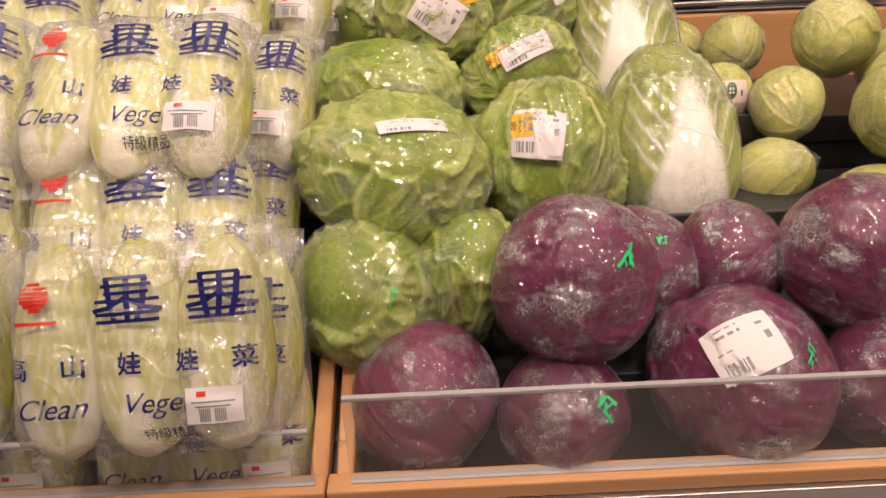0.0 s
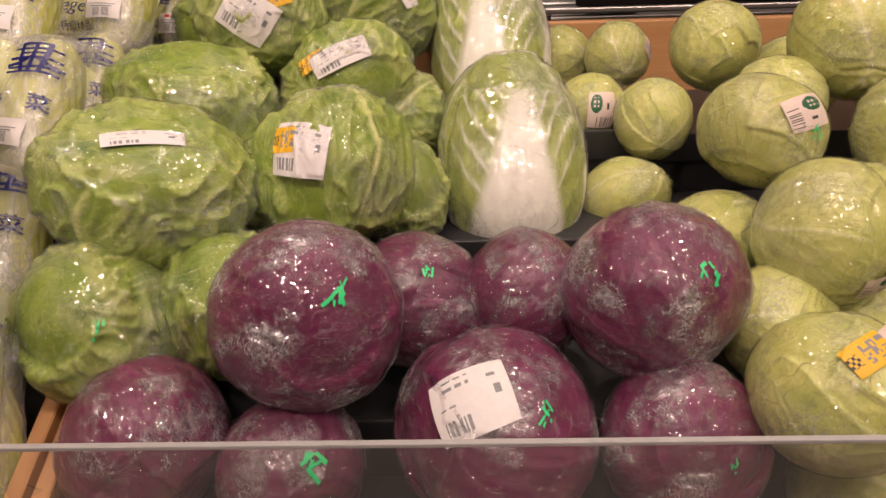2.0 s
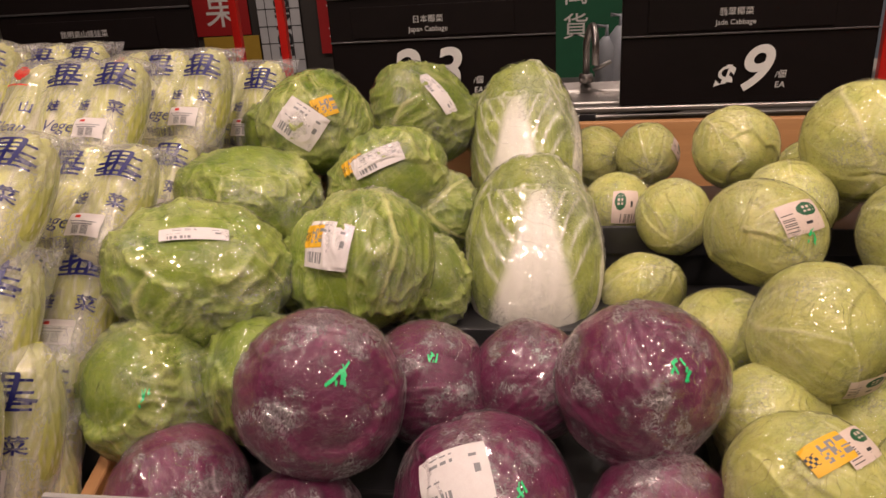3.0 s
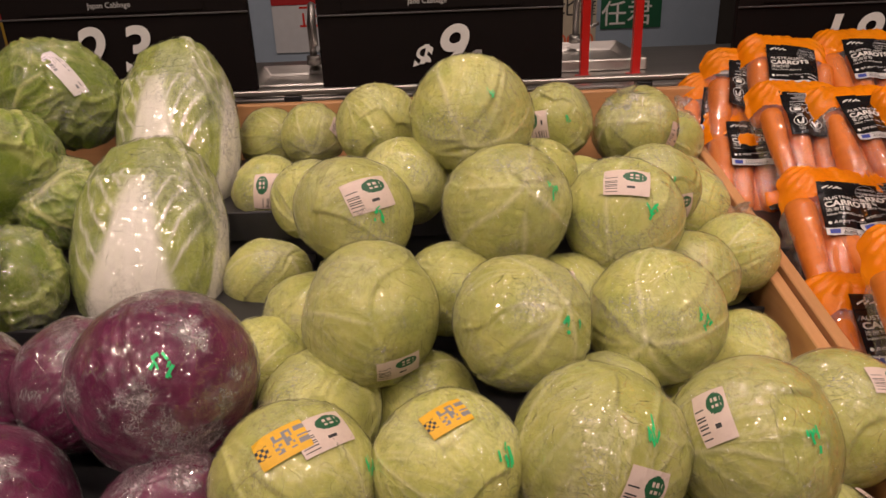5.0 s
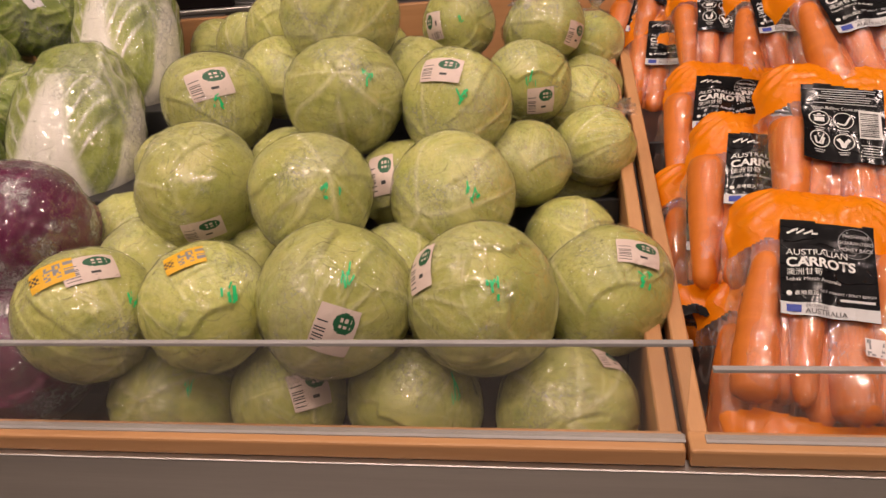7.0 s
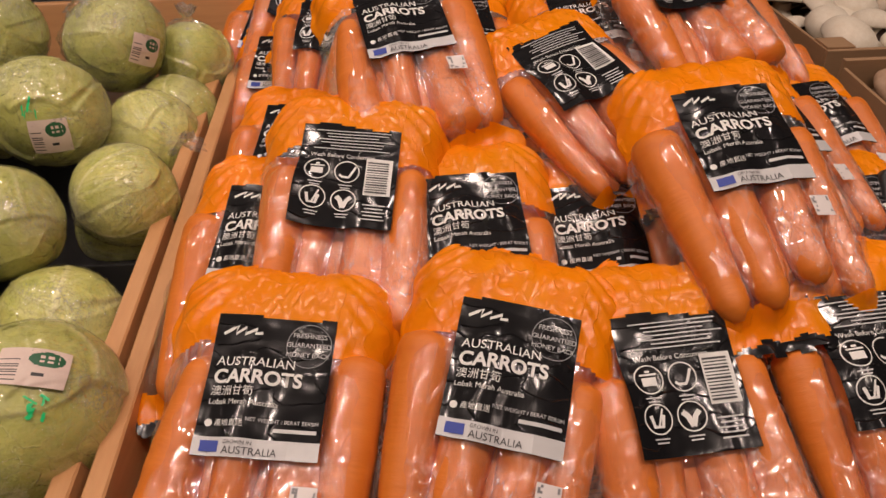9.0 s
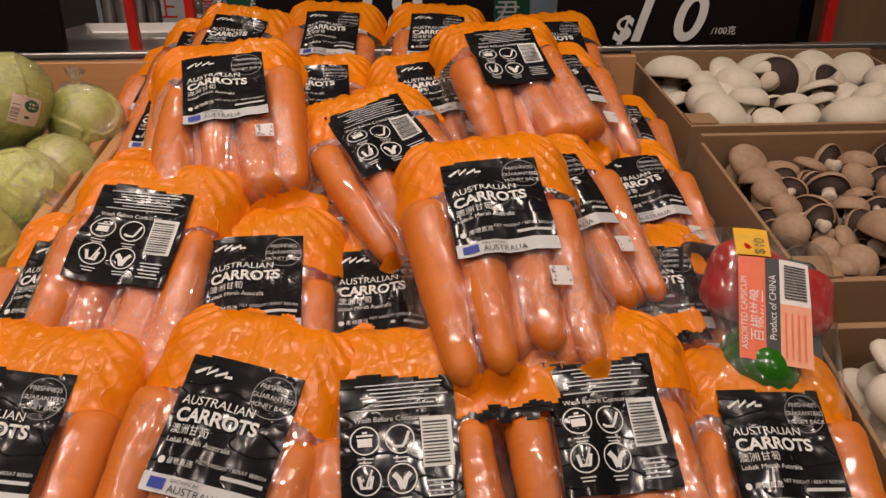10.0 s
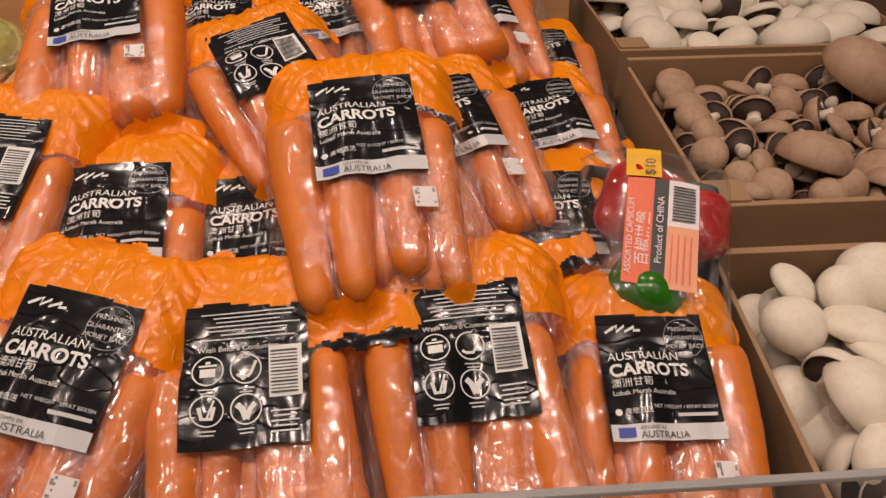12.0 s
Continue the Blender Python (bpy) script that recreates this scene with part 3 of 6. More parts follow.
def head_form(d, kind, seed):
    """A cabbage head of radius 1, its stem end down -z: overlapping leaves with raised ribs and curled edges. Points and ribs for the directions d."""
    rng = np.random.RandomState(seed)
    theta = np.arccos(np.clip(-d[:, 2], -1, 1))
    phi = np.arctan2(d[:, 1], d[:, 0])
    count, lift, relief, ribs, lump = {"jade": (7, 0.045, 0.012, 0.50, 0.050), "japan": (9, 0.085, 0.080, 0.85, 0.080), "red": (8, 0.055, 0.012, 0.35, 0.050),
                                       "napa": (7, 0.03, 0.02, 1.0, 0.02), "baby": (6, 0.02, 0.012, 1.0, 0.02)}[kind]
    form = lump * waves(d, 2.0, 6, seed) + 0.5 * lump * waves(d, 4.0, 6, seed + 2)
    r = 1 + form + 0.012 * waves(d, 6, 8, seed + 5)
    folds = []
    rib = np.zeros(len(d))
    wob = 0.10 * waves(d, 3.2, 6, seed + 9)
    fade = step(waves(d, 3, 5, seed + 31), -0.9, 0.7)
    if kind in ("japan", "red"):
        for k in range(2):
            c = rng.normal(size=3)
            q = np.arccos(np.clip(d @ (c / np.linalg.norm(c)), -1, 1))
            near = step(1.5 - q + 2 * wob, 0, 0.6)
            fold = np.abs(np.sin(6.5 * q + 5 * wob + k)) ** 0.8
            amt = 0.045 if kind == "japan" else 0.02
            form = form + amt * near * (fold - 0.6)
            folds.append(near * step(fold, 0.75, 1.0))
    for i in range(count):
        p0 = i * 2.4 + rng.uniform(-0.4, 0.4) if kind not in ("napa", "baby") else -1.57 + (i - count + 1) * 2.4
        own = 0.10 * waves(d, 4.5, 6, seed * 3 + i)
        da = np.arctan2(np.sin(phi - p0), np.cos(phi - p0))
        half = rng.uniform(0.75, 1.35) * (0.75 + 0.25 * np.sin(theta))
        top = rng.uniform(1.8, 2.9)
        edge = np.minimum((half - np.abs(da)) * np.sin(theta) + 0.7 * own, top - theta + 1.1 * own)
        mask = step(edge, 0.0, 0.035)
        curl = np.exp(-((edge - 0.05) / 0.05) ** 2)
        v = np.zeros(len(d))
        if kind in ("napa", "baby"):
            width = np.clip((0.80 if kind == "napa" else 0.56) - 0.33 * theta, 0.03, 1) * (1 + 0.15 * own)
            v = step(width - np.abs(da + 0.2 * wob) * np.sin(theta), -0.10, 0.10) * step(2.5 - theta, 0, 0.9)
            v *= 0.96 + 0.04 * np.cos(da * 26)
            for k in range(-6, 7):
                start = 0.22 + 0.30 * abs(k)
                line = np.abs(da - np.sign(k) * (0.05 + 0.80 * np.clip(theta - start, 0, 3)) + 0.8 * own) * np.sin(theta)
                if k:
                    v = np.maximum(v, 0.8 * np.exp(-(line / 0.022) ** 2) * step(theta, start, start + 0.2) * step(1.15 - np.abs(da), 0, 0.5))
        else:
            for k in range(-6, 7):
                start = 0.10 + 0.27 * abs(k) + 0.06 * math.sin(3.7 * k + i)
                aim = np.sign(k) * 0.62 * np.clip(theta - start, 0, 3) ** 0.85
                line = np.abs(da - aim + 0.9 * own) * np.sin(theta)
                w = 0.042 * np.clip(1.25 - 0.35 * theta, 0.3, 1) if k == 0 else 0.021
                on = 1 if k == 0 else step(theta, start, start + 0.15) * (0.35 + 0.65 * fade) * step(1.0 - np.abs(da), 0, 0.4)
                v = np.maximum(v, ribs * (1.5 if k == 0 else 1.0) * np.exp(-(line / w) ** 2) * step(3.0 - theta, 0, 1.2) * on)
            v = np.clip(v, 0, 1)
        ridge = np.clip(1 - np.abs(waves(d * np.array((1, 1, 0.5)), 17, 6, seed * 7 + i)), 0, 1) ** 2
        crinkle = relief * (1 - v) * (0.5 * waves(d * np.array((1, 1, 0.55)), 11, 10, seed * 7 + i) + 1.3 * ridge - 0.5)
        v = np.maximum(v, {"japan": 0.28, "jade": 0.10, "red": 0.06}.get(kind, 0.0) * ridge ** 2)
        r = r * (1 - mask) + mask * (1 + form + lift * (0.3 + i / count) + 0.018 * v + crinkle * 0.7 + 0.014 * curl + 0.12 * lift * own * 10)
        rib = rib * (1 - mask) + mask * v
        rib = np.maximum(rib, 0.6 * mask * np.exp(-((edge - 0.02) / 0.016) ** 2) * (0.4 if kind == "red" else 0.9))
    for f in folds:
        rib = np.maximum(rib, (0.5 if kind == "japan" else 0.15) * f * fade)
    co = d * r[:, None]
    if kind in ("napa", "baby"):
        taper = (1 - 0.10 * d[:, 2] - 0.06 * d[:, 2] ** 2) * np.sqrt(1 + 0.45 * d[:, 2] ** 2) * 0.97
        co[:, 0] *= taper
        co[:, 1] *= taper
        co += ((0.028 if kind == "napa" else 0.022) * (1 - rib) * step(d[:, 2], -0.8, 0.3))[:, None] * d * waves(d, 21, 10, seed + 77)[:, None]
    return co, rib


def head_mesh(name, kind, seed):
    me, d = ball(5 if kind == "baby" else 6)
    co, rib = head_form(d, kind, seed)
    me.vertices.foreach_set("co", co.ravel())
    at = me.attributes.new("rib", "FLOAT", "POINT")
    at.data.foreach_set("value", rib.astype(np.float32))
    me.polygons.foreach_set("use_smooth", [True] * len(me.polygons))
    me.materials.append(M[kind])
    me.name = name
    return me


def wrap_mesh(kind, seed, mat):
    """Cling film drawn tight round a head: it bridges the hollows, and is gathered and pleated at the stem end."""
    me, d = ball(6)
    co, _ = head_form(d, kind, seed)
    r = np.linalg.norm(co, axis=1)
    ax = co / r[:, None]
    ends = np.empty(len(me.edges) * 2, dtype=np.int32)
    me.edges.foreach_get("vertices", ends)
    a, b = ends.reshape(-1, 2).T
    deg = np.bincount(np.concatenate((a, b)), minlength=len(d))
    for k in range(22):
        mean = (np.bincount(a, r[b], len(d)) + np.bincount(b, r[a], len(d))) / deg
        r = np.maximum(r, mean) if k < 18 else mean
    r = r + 0.014 + 0.004 * waves(d, 8, 6, seed + 1)
    rng = np.random.RandomState(seed + 50)
    for k in range(3):
        pull = rng.normal(size=3)
        q = np.arccos(np.clip(d @ (pull / np.linalg.norm(pull)), -1, 1))
        t1 = np.cross(pull, (0.3, 0.5, 0.8))
        turn = np.arctan2(d @ np.cross(pull, t1) / np.linalg.norm(np.cross(pull, t1)), d @ (t1 / np.linalg.norm(t1)))
        ray = 1 - np.abs(np.sin(turn * (9 + 3 * k) + 2.2 * waves(d, 5, 5, seed + 60 + k)))
        r += 0.016 * ray ** 6 * step(q, 0.10, 0.5) * step(1.5 + 0.3 * waves(d, 4, 4, seed + k) - q, 0, 0.8)
    r += 0.005 * (1 - np.abs(waves(d, 16, 6, seed + 71))) ** 3 + 0.0025 * waves(d * np.array((1, 1, 0.4)), 42, 8, seed + 72) * step(waves(d, 3, 4, seed + 73), -0.2, 0.6)
    gather = np.exp(-(((d[:, 0] - 0.2) ** 2 + (d[:, 1] + 0.1) ** 2) / 0.06)) * (d[:, 2] < 0)
    r += 0.05 * gather * (1 + waves(d, 40, 8, seed + 3))
    pleat = np.sin(np.arctan2(d[:, 1], d[:, 0]) * 27 + 3 * waves(d, 4, 4, seed + 2))
    r += 0.006 * pleat * step(-d[:, 2], 0.45, 0.9)
    me.vertices.foreach_set("co", (ax * r[:, None]).ravel())
    me.polygons.foreach_set("use_smooth", [True] * len(me.polygons))
    me.materials.append(M[mat])
    return me


HEADS = {k: [head_mesh(k + "_head", k, s * 13 + 3) for s in range(n)] for k, n in (("jade", 4), ("japan", 3), ("red", 3), ("napa", 2), ("baby", 2))}
WRAPS = {k: [wrap_mesh(k, s * 13 + 3, "film_red" if k == "red" else "film") for s in range(n)] for k, n in (("jade", 4), ("japan", 3), ("red", 3), ("napa", 2))}

GLYPH = {"$": "0111110100111001011111000100", "4": "100101001011110001000010", "8": "0110100101101001"}


def sticker_faces(kind, nu, nv):
    """Which ink each cell of a sticker takes: 0 paper, 1 ink, 2 green, 3 yellow, 4 pale."""
    rng = np.random.RandomState(len(kind) * 7 + nu)
    bars = rng.rand(200) < 0.5
    cells = {}
    for j in range(nv):
        for i in range(nu):
            u, v = (i + 0.5) / nu, (j + 0.5) / nv
            c = 0
            if kind == "jade":
                if 0.05 < u < 0.32 and 0.10 < v < 0.72:
                    c = 1 if bars[j] else 0
                elif ((u - 0.67) / 0.25) ** 2 + ((v - 0.70) / 0.21) ** 2 < 1:
                    c = 0 if 0.10 > abs(v - 0.70) > 0.02 and abs(u - 0.67) < 0.17 and bars[i + 20] else 2
                elif 0.24 < v < 0.34 and 0.5 < u < 0.8:
                    c = 1 if bars[i // 2 + 40] else 0
            elif kind == "price":
                if 0.12 < u < 0.46 and 0.10 < v < 0.34:
                    c = 4 if bars[i] else 0
                elif 0.76 < v < 0.81 and 0.1 < u < 0.85 or 0.88 < v < 0.92 and 0.1 < u < 0.6:
                    c = 4 if bars[i // 2 + 60] else 0
                elif 0.70 < u < 0.9 and 0.46 < v < 0.60:
                    c = 4 if bars[i // 2 + 90] else 0
                elif 0.12 < u < 0.4 and 0.5 < v < 0.54:
                    c = 4 if bars[i // 2 + 120] else 0
            elif kind == "yellow":
                c = 3
                if 0.36 < u < 0.72 and 0.2 < v < 0.82:
                    c = 4 if bars[(i // 3 * 7 + j // 3 * 13) % 199] else 3
                elif u < 0.24 and 0.3 < v < 0.7:
                    c = 1 if (i // 3 + j // 4) % 2 else 3
                elif u > 0.8 and 0.15 < v < 0.85:
                    c = 4 if bars[j // 2] else 3
            cells[i, j] = c
    return cells


def sticker(kind, name, head, scale, direction, w, h, roll, label):
    """A sticker laid on the wrapped head where direction (in the head's own axes) points."""
    nu, nv = 48, 36
    d = Vector(direction).normalized()
    up = Vector((0, 0, 1)) if abs(d.z) < 0.95 else Vector((0, 1, 0))
    t1 = up.cross(d).normalized()
    t2 = d.cross(t1)
    c, s = math.cos(roll), math.sin(roll)
    t1, t2 = c * t1 + s * t2, c * t2 - s * t1
    mean = (scale[0] * scale[1] * scale[2]) ** (1 / 3)
    bm = bmesh.new()
    dirs = [(d + (i / nu - 0.5) * w / mean * t1 + (j / nv - 0.5) * h / mean * t2).normalized() for j in range(nv + 1) for i in range(nu + 1)]
    co, _ = head_form(np.array([tuple(q) for q in dirs]), head["family"], head["seed"])
    r = np.linalg.norm(co, axis=1)
    r = 0.7 * np.percentile(r, 85) + 0.3 * np.minimum(r, np.percentile(r, 85)) + (0.04 if kind == "yellow" else 0.03)
    ax = co / np.linalg.norm(co, axis=1)[:, None] * r[:, None]
    flat = [bm.verts.new(q) for q in ax]
    grid = [flat[j * (nu + 1):(j + 1) * (nu + 1)] for j in range(nv + 1)]
    cells = sticker_faces(kind, nu, nv)
    rnd = random.Random(int(1000 * (d.x + 2 * d.y + 3 * d.z)))
    blobs = []
    # Green marks: a few random strokes, kept as ragged cells.
    for _ in range(7):
        a = rnd.uniform(0.4, 2.4)
        blobs.append((nu * rnd.uniform(0.25, 0.75), nv * rnd.uniform(0.2, 0.8), rnd.uniform(2, 8), rnd.uniform(0.8, 2.2), math.cos(a), math.sin(a)))
    for j in range(nv):
        for i in range(nu):
            if kind == "mark":
                if not any(abs((i - bx) * ca + (j - by) * sa) < lx and abs((j - by) * ca - (i - bx) * sa) < ly for bx, by, lx, ly, ca, sa in blobs):
                    continue
                f = bm.faces.new((grid[j][i], grid[j][i + 1], grid[j + 1][i + 1], grid[j + 1][i]))
                continue
            f = bm.faces.new((grid[j][i], grid[j][i + 1], grid[j + 1][i + 1], grid[j + 1][i]))
            f.material_index = cells[i, j]
    for v in [v for v in bm.verts if not v.link_faces]:
        bm.verts.remove(v)
    mats = [M["mark"]] if kind == "mark" else [M["pink_paper"] if kind == "jade" else M["paper"], M["ink"], M["dark_green"], M["yellow"], M["grey_ink"]]
    ob = part(name, bm, mats, head, label, True)
    return ob


LABELS = {
    "jade": "pale green round cabbage in clear cling film",
    "japan": "bright green ribbed cabbage in clear cling film",
    "red": "dark purple red cabbage in crumpled cling film",
    "napa": "white-ribbed yellow-green napa cabbage in clear cling film",
}
NAMES = {"jade": "jade_cabbage", "japan": "green_cabbage", "red": "red_cabbage", "napa": "napa_cabbage"}
made = {}


def cabbage(key, kind, x, y, z, rx, ry, rz, turn=None, extra=""):
    rng = random.Random(key)
    n = len(made)
    pick = rng.randrange(len(HEADS[kind]))
    me = HEADS[kind][pick]
    ob = new(NAMES[kind], me)
    ob["family"], ob["seed"] = kind, pick * 13 + 3
    turn = turn or (rng.uniform(40, 150), rng.uniform(-50, 50), rng.uniform(0, 360))
    ob.matrix_world = pose(x, y, z, *turn) @ Matrix.Diagonal((rx, ry, rz, 1))
    tagged(ob, LABELS[kind] + extra, "cabbage", "wrapped " + NAMES[kind].replace("_", " ") + "s in the bin")
    w = new("cling_film", WRAPS[kind][pick])
    w.parent = ob
    w.visible_shadow = False
    made[key] = (ob, (rx, ry, rz))
    return ob


def stick(key, kind, wx, wy, wz, w, h, roll=0.0):
    """A sticker on a head, facing the world direction given from its middle."""
    ob, sc = made[key]
    q = ob.matrix_world.to_quaternion().inverted() @ Vector((wx, wy, wz))
    q = Vector((q.x / sc[0], q.y / sc[1], q.z / sc[2]))
    up = ob.matrix_world.to_quaternion().inverted() @ Vector((0, 0.5, 0.86))
    d = q.normalized()
    ref = Vector((0, 0, 1)) if abs(d.z) < 0.95 else Vector((0, 1, 0))
    t1 = ref.cross(d).normalized()
    t2 = d.cross(t1)
    base = math.atan2(-up.dot(t1), up.dot(t2))
    name, label = {"jade": ("barcode_label", "pale barcode label with a green oval"), "price": ("price_label", "white printed price label"),
                   "yellow": ("discount_sticker", "yellow discount sticker"), "mark": ("green_mark", "small ragged green mark")}[kind]
    sticker(kind, name, ob, sc, d, w, h, base + radians(roll), label)

# ---- red, green and napa cabbages ----
cabbage("J1", "japan", -0.040, 0.960, 1.115, 0.128, 0.098, 0.082, (25, 8, 8))
cabbage("J2", "japan", 0.177, 1.040, 1.098, 0.096, 0.092, 0.100, (150, 25, 40))
cabbage("J3", "japan", -0.060, 1.215, 1.155, 0.122, 0.085, 0.072, (15, 6, -4))
cabbage("J4", "japan", 0.164, 1.300, 1.146, 0.105, 0.09, 0.082, (110, -18, 20))
cabbage("J5", "japan", 0.024, 1.370, 1.238, 0.100, 0.095, 0.096, (140, 10, 10))
cabbage("J6", "japan", 0.195, 1.520, 1.215, 0.108, 0.085, 0.085, (20, 38, 10))
cabbage("J7", "japan", -0.090, 0.864, 0.985, 0.092, 0.090, 0.090, (55, -25, 0))
cabbage("J8", "japan", 0.045, 0.905, 0.985, 0.072, 0.08, 0.095, (35, 8, 10))
cabbage("J9", "japan", 0.080, 1.14, 1.04, 0.078, 0.08, 0.078)
cabbage("J10", "japan", 0.243, 1.145, 1.018, 0.075, 0.075, 0.075, (60, 10, 30))
cabbage("J11", "japan", -0.075, 1.47, 1.20, 0.075, 0.075, 0.08)
cabbage("J12", "japan", 0.31, 1.62, 1.17, 0.065, 0.065, 0.08)
cabbage("J13", "japan", 0.245, 1.335, 1.08, 0.072, 0.075, 0.075)
cabbage("J14", "japan", -0.06, 1.36, 1.10, 0.075, 0.07, 0.065)
cabbage("J15", "japan", 0.06, 1.52, 1.11, 0.075, 0.075, 0.075)
cabbage("J16", "japan", -0.03, 1.08, 0.98, 0.08, 0.08, 0.08)
cabbage("N1", "napa", 0.419, 1.250, 1.035, 0.116, 0.105, 0.165, (-38, 3, 4))
cabbage("N2", "napa", 0.398, 1.530, 1.142, 0.110, 0.10, 0.172, (-30, -6, -8))
cabbage("R1", "red", 0.173, 0.807, 1.028, 0.101, 0.098, 0.090, (70, 10, 20))
cabbage("R2", "red", 0.285, 0.925, 0.975, 0.076, 0.078, 0.082, (80, 20, 70))
cabbage("R3", "red", 0.422, 0.940, 0.968, 0.078, 0.078, 0.080, (60, 0, 120))
cabbage("R4", "red", 0.561, 0.866, 1.020, 0.098, 0.096, 0.092, (65, -20, 200))
cabbage("R5", "red", -0.010, 0.755, 0.900, 0.088, 0.086, 0.084, (120, 10, 60))
cabbage("R6", "red", 0.152, 0.735, 0.882, 0.080, 0.078, 0.078, (100, -30, 20))
cabbage("R7", "red", 0.373, 0.755, 0.915, 0.108, 0.098, 0.098, (70, 20, 280))
cabbage("R8", "red", 0.579, 0.762, 0.885, 0.090, 0.086, 0.086, (60, -10, 30))

# ---- jade cabbages ----
cabbage("G1", "jade", 0.716, 0.745, 0.970, 0.078, 0.078, 0.080)
cabbage("G2", "jade", 0.869, 0.750, 0.972, 0.074, 0.075, 0.077)
cabbage("G3", "jade", 1.024, 0.762, 0.972, 0.087, 0.085, 0.088)
cabbage("G4", "jade", 1.192, 0.774, 0.965, 0.083, 0.083, 0.083)
cabbage("G5", "jade", 1.345, 0.873, 0.912, 0.080, 0.080, 0.078)
cabbage("G6", "jade", 0.790, 0.755, 0.823, 0.078, 0.078, 0.078)
cabbage("G7", "jade", 0.942, 0.755, 0.825, 0.072, 0.073, 0.072)
cabbage("G8", "jade", 1.105, 0.765, 0.822, 0.085, 0.082, 0.083)
cabbage("G9", "jade", 1.285, 0.765, 0.812, 0.082, 0.08, 0.079)
cabbage("G10", "jade", 0.790, 0.956, 1.042, 0.086, 0.085, 0.080)
cabbage("G11", "jade", 0.968, 0.905, 1.045, 0.082, 0.080, 0.074)
cabbage("G12", "jade", 1.142, 0.965, 1.012, 0.084, 0.082, 0.079)
cabbage("G13", "jade", 0.757, 1.125, 1.110, 0.084, 0.083, 0.076)
cabbage("G14", "jade", 0.973, 1.110, 1.115, 0.083, 0.083, 0.084)
cabbage("G15", "jade", 1.136, 1.120, 1.090, 0.082, 0.080, 0.078)
cabbage("G16", "jade", 0.933, 1.275, 1.210, 0.089, 0.089, 0.090)
cabbage("G17", "jade", 1.100, 1.495, 1.140, 0.065, 0.067, 0.067)
cabbage("G18", "jade", 1.258, 1.530, 1.110, 0.085, 0.078, 0.072)
cabbage("G19", "jade", 1.236, 1.306, 1.065, 0.074, 0.074, 0.072)
cabbage("G20", "jade", 1.325, 1.390, 0.990, 0.070, 0.075, 0.072)
cabbage("G21", "jade", 1.235, 1.110, 0.995, 0.066, 0.066, 0.066)
cabbage("G22", "jade", 1.300, 1.050, 0.890, 0.068, 0.068, 0.064)
cabbage("G23", "jade", 0.595, 1.225, 0.965, 0.062, 0.064, 0.076)
cabbage("G24", "jade", 0.568, 1.430, 1.048, 0.058, 0.06, 0.064)
cabbage("G25", "jade", 0.545, 1.640, 1.090, 0.062, 0.062, 0.062)
cabbage("G26", "jade", 0.643, 1.560, 1.115, 0.058, 0.06, 0.058)
cabbage("G27", "jade", 0.779, 1.430, 1.160, 0.070, 0.07, 0.072)
cabbage("G28", "jade", 0.826, 1.250, 1.115, 0.070, 0.07, 0.068)
cabbage("G29", "jade", 0.887, 1.050, 1.025, 0.060, 0.06, 0.072)
cabbage("G30", "jade", 1.045, 1.304, 1.095, 0.060, 0.06, 0.058)
cabbage("G31", "jade", 1.130, 1.370, 1.045, 0.060, 0.06, 0.058)
cabbage("G32", "jade", 0.640, 0.990, 0.955, 0.062, 0.06, 0.058)
cabbage("G33", "jade", 0.720, 0.890, 0.945, 0.072, 0.07, 0.064)
cabbage("G34", "jade", 0.845, 0.940, 0.915, 0.066, 0.066, 0.064)
cabbage("G35", "jade", 1.050, 1.060, 0.985, 0.064, 0.064, 0.068)
cabbage("G36", "jade", 1.070, 0.890, 0.935, 0.062, 0.062, 0.062)
cabbage("G37", "jade", 1.355, 1.600, 1.065, 0.062, 0.062, 0.064)
cabbage("G38", "jade", 1.320, 1.250, 0.925, 0.062, 0.062, 0.062)
cabbage("G39", "jade", 0.66, 1.33, 1.06, 0.065, 0.065, 0.065)
cabbage("G40", "jade", 0.93, 1.45, 1.09, 0.075, 0.075, 0.075)
cabbage("G41", "jade", 1.20, 0.92, 0.87, 0.065, 0.065, 0.062)
cabbage("G42", "jade", 0.70, 1.06, 0.98, 0.07, 0.07, 0.065)
cabbage("G43", "jade", 1.345, 1.205, 0.985, 0.062, 0.062, 0.060)
cabbage("G44", "jade", 1.350, 1.480, 1.000, 0.060, 0.066, 0.064)
cabbage("G45", "jade", 1.335, 1.060, 0.835, 0.060, 0.066, 0.060)
stick("J2", "price", -0.29, -0.74, 0.60, .075, .065, -8)
stick("J2", "yellow", -0.47, -0.59, 0.66, .03, .03, 0)
stick("J4", "price", 0.02, -0.79, 0.62, .075, .035, 25)
stick("J4", "yellow", -0.42, -0.75, 0.51, .035, .025, 25)
stick("J5", "price", 0.04, -0.98, 0.20, .07, .06, -35)
stick("J5", "yellow", 0.41, -0.81, 0.42, .035, .03, 25)
stick("J1", "price", 0.28, -0.41, 0.87, .07, .02, 5)
stick("J6", "price", 0.48, -0.61, 0.63, .09, .03, -55)
stick("R7", "price", -0.26, -0.54, 0.80, .09, .066, 25)
stick("R1", "mark", 0.46, -0.61, 0.65, .04, .04, 0)
stick("R2", "mark", 0.18, -0.59, 0.79, .03, .03, 0)
stick("R4", "mark", 0.29, -0.75, 0.59, .04, .035, 0)
stick("R7", "mark", 0.44, -0.60, 0.66, .03, .03, 0)
stick("R6", "mark", 0.40, -0.70, 0.59, .05, .04, 0)
stick("R8", "mark", 0.31, -0.87, 0.39, .02, .02, 0)
stick("J7", "mark", 0.44, -0.79, 0.41, .02, .03, 0)
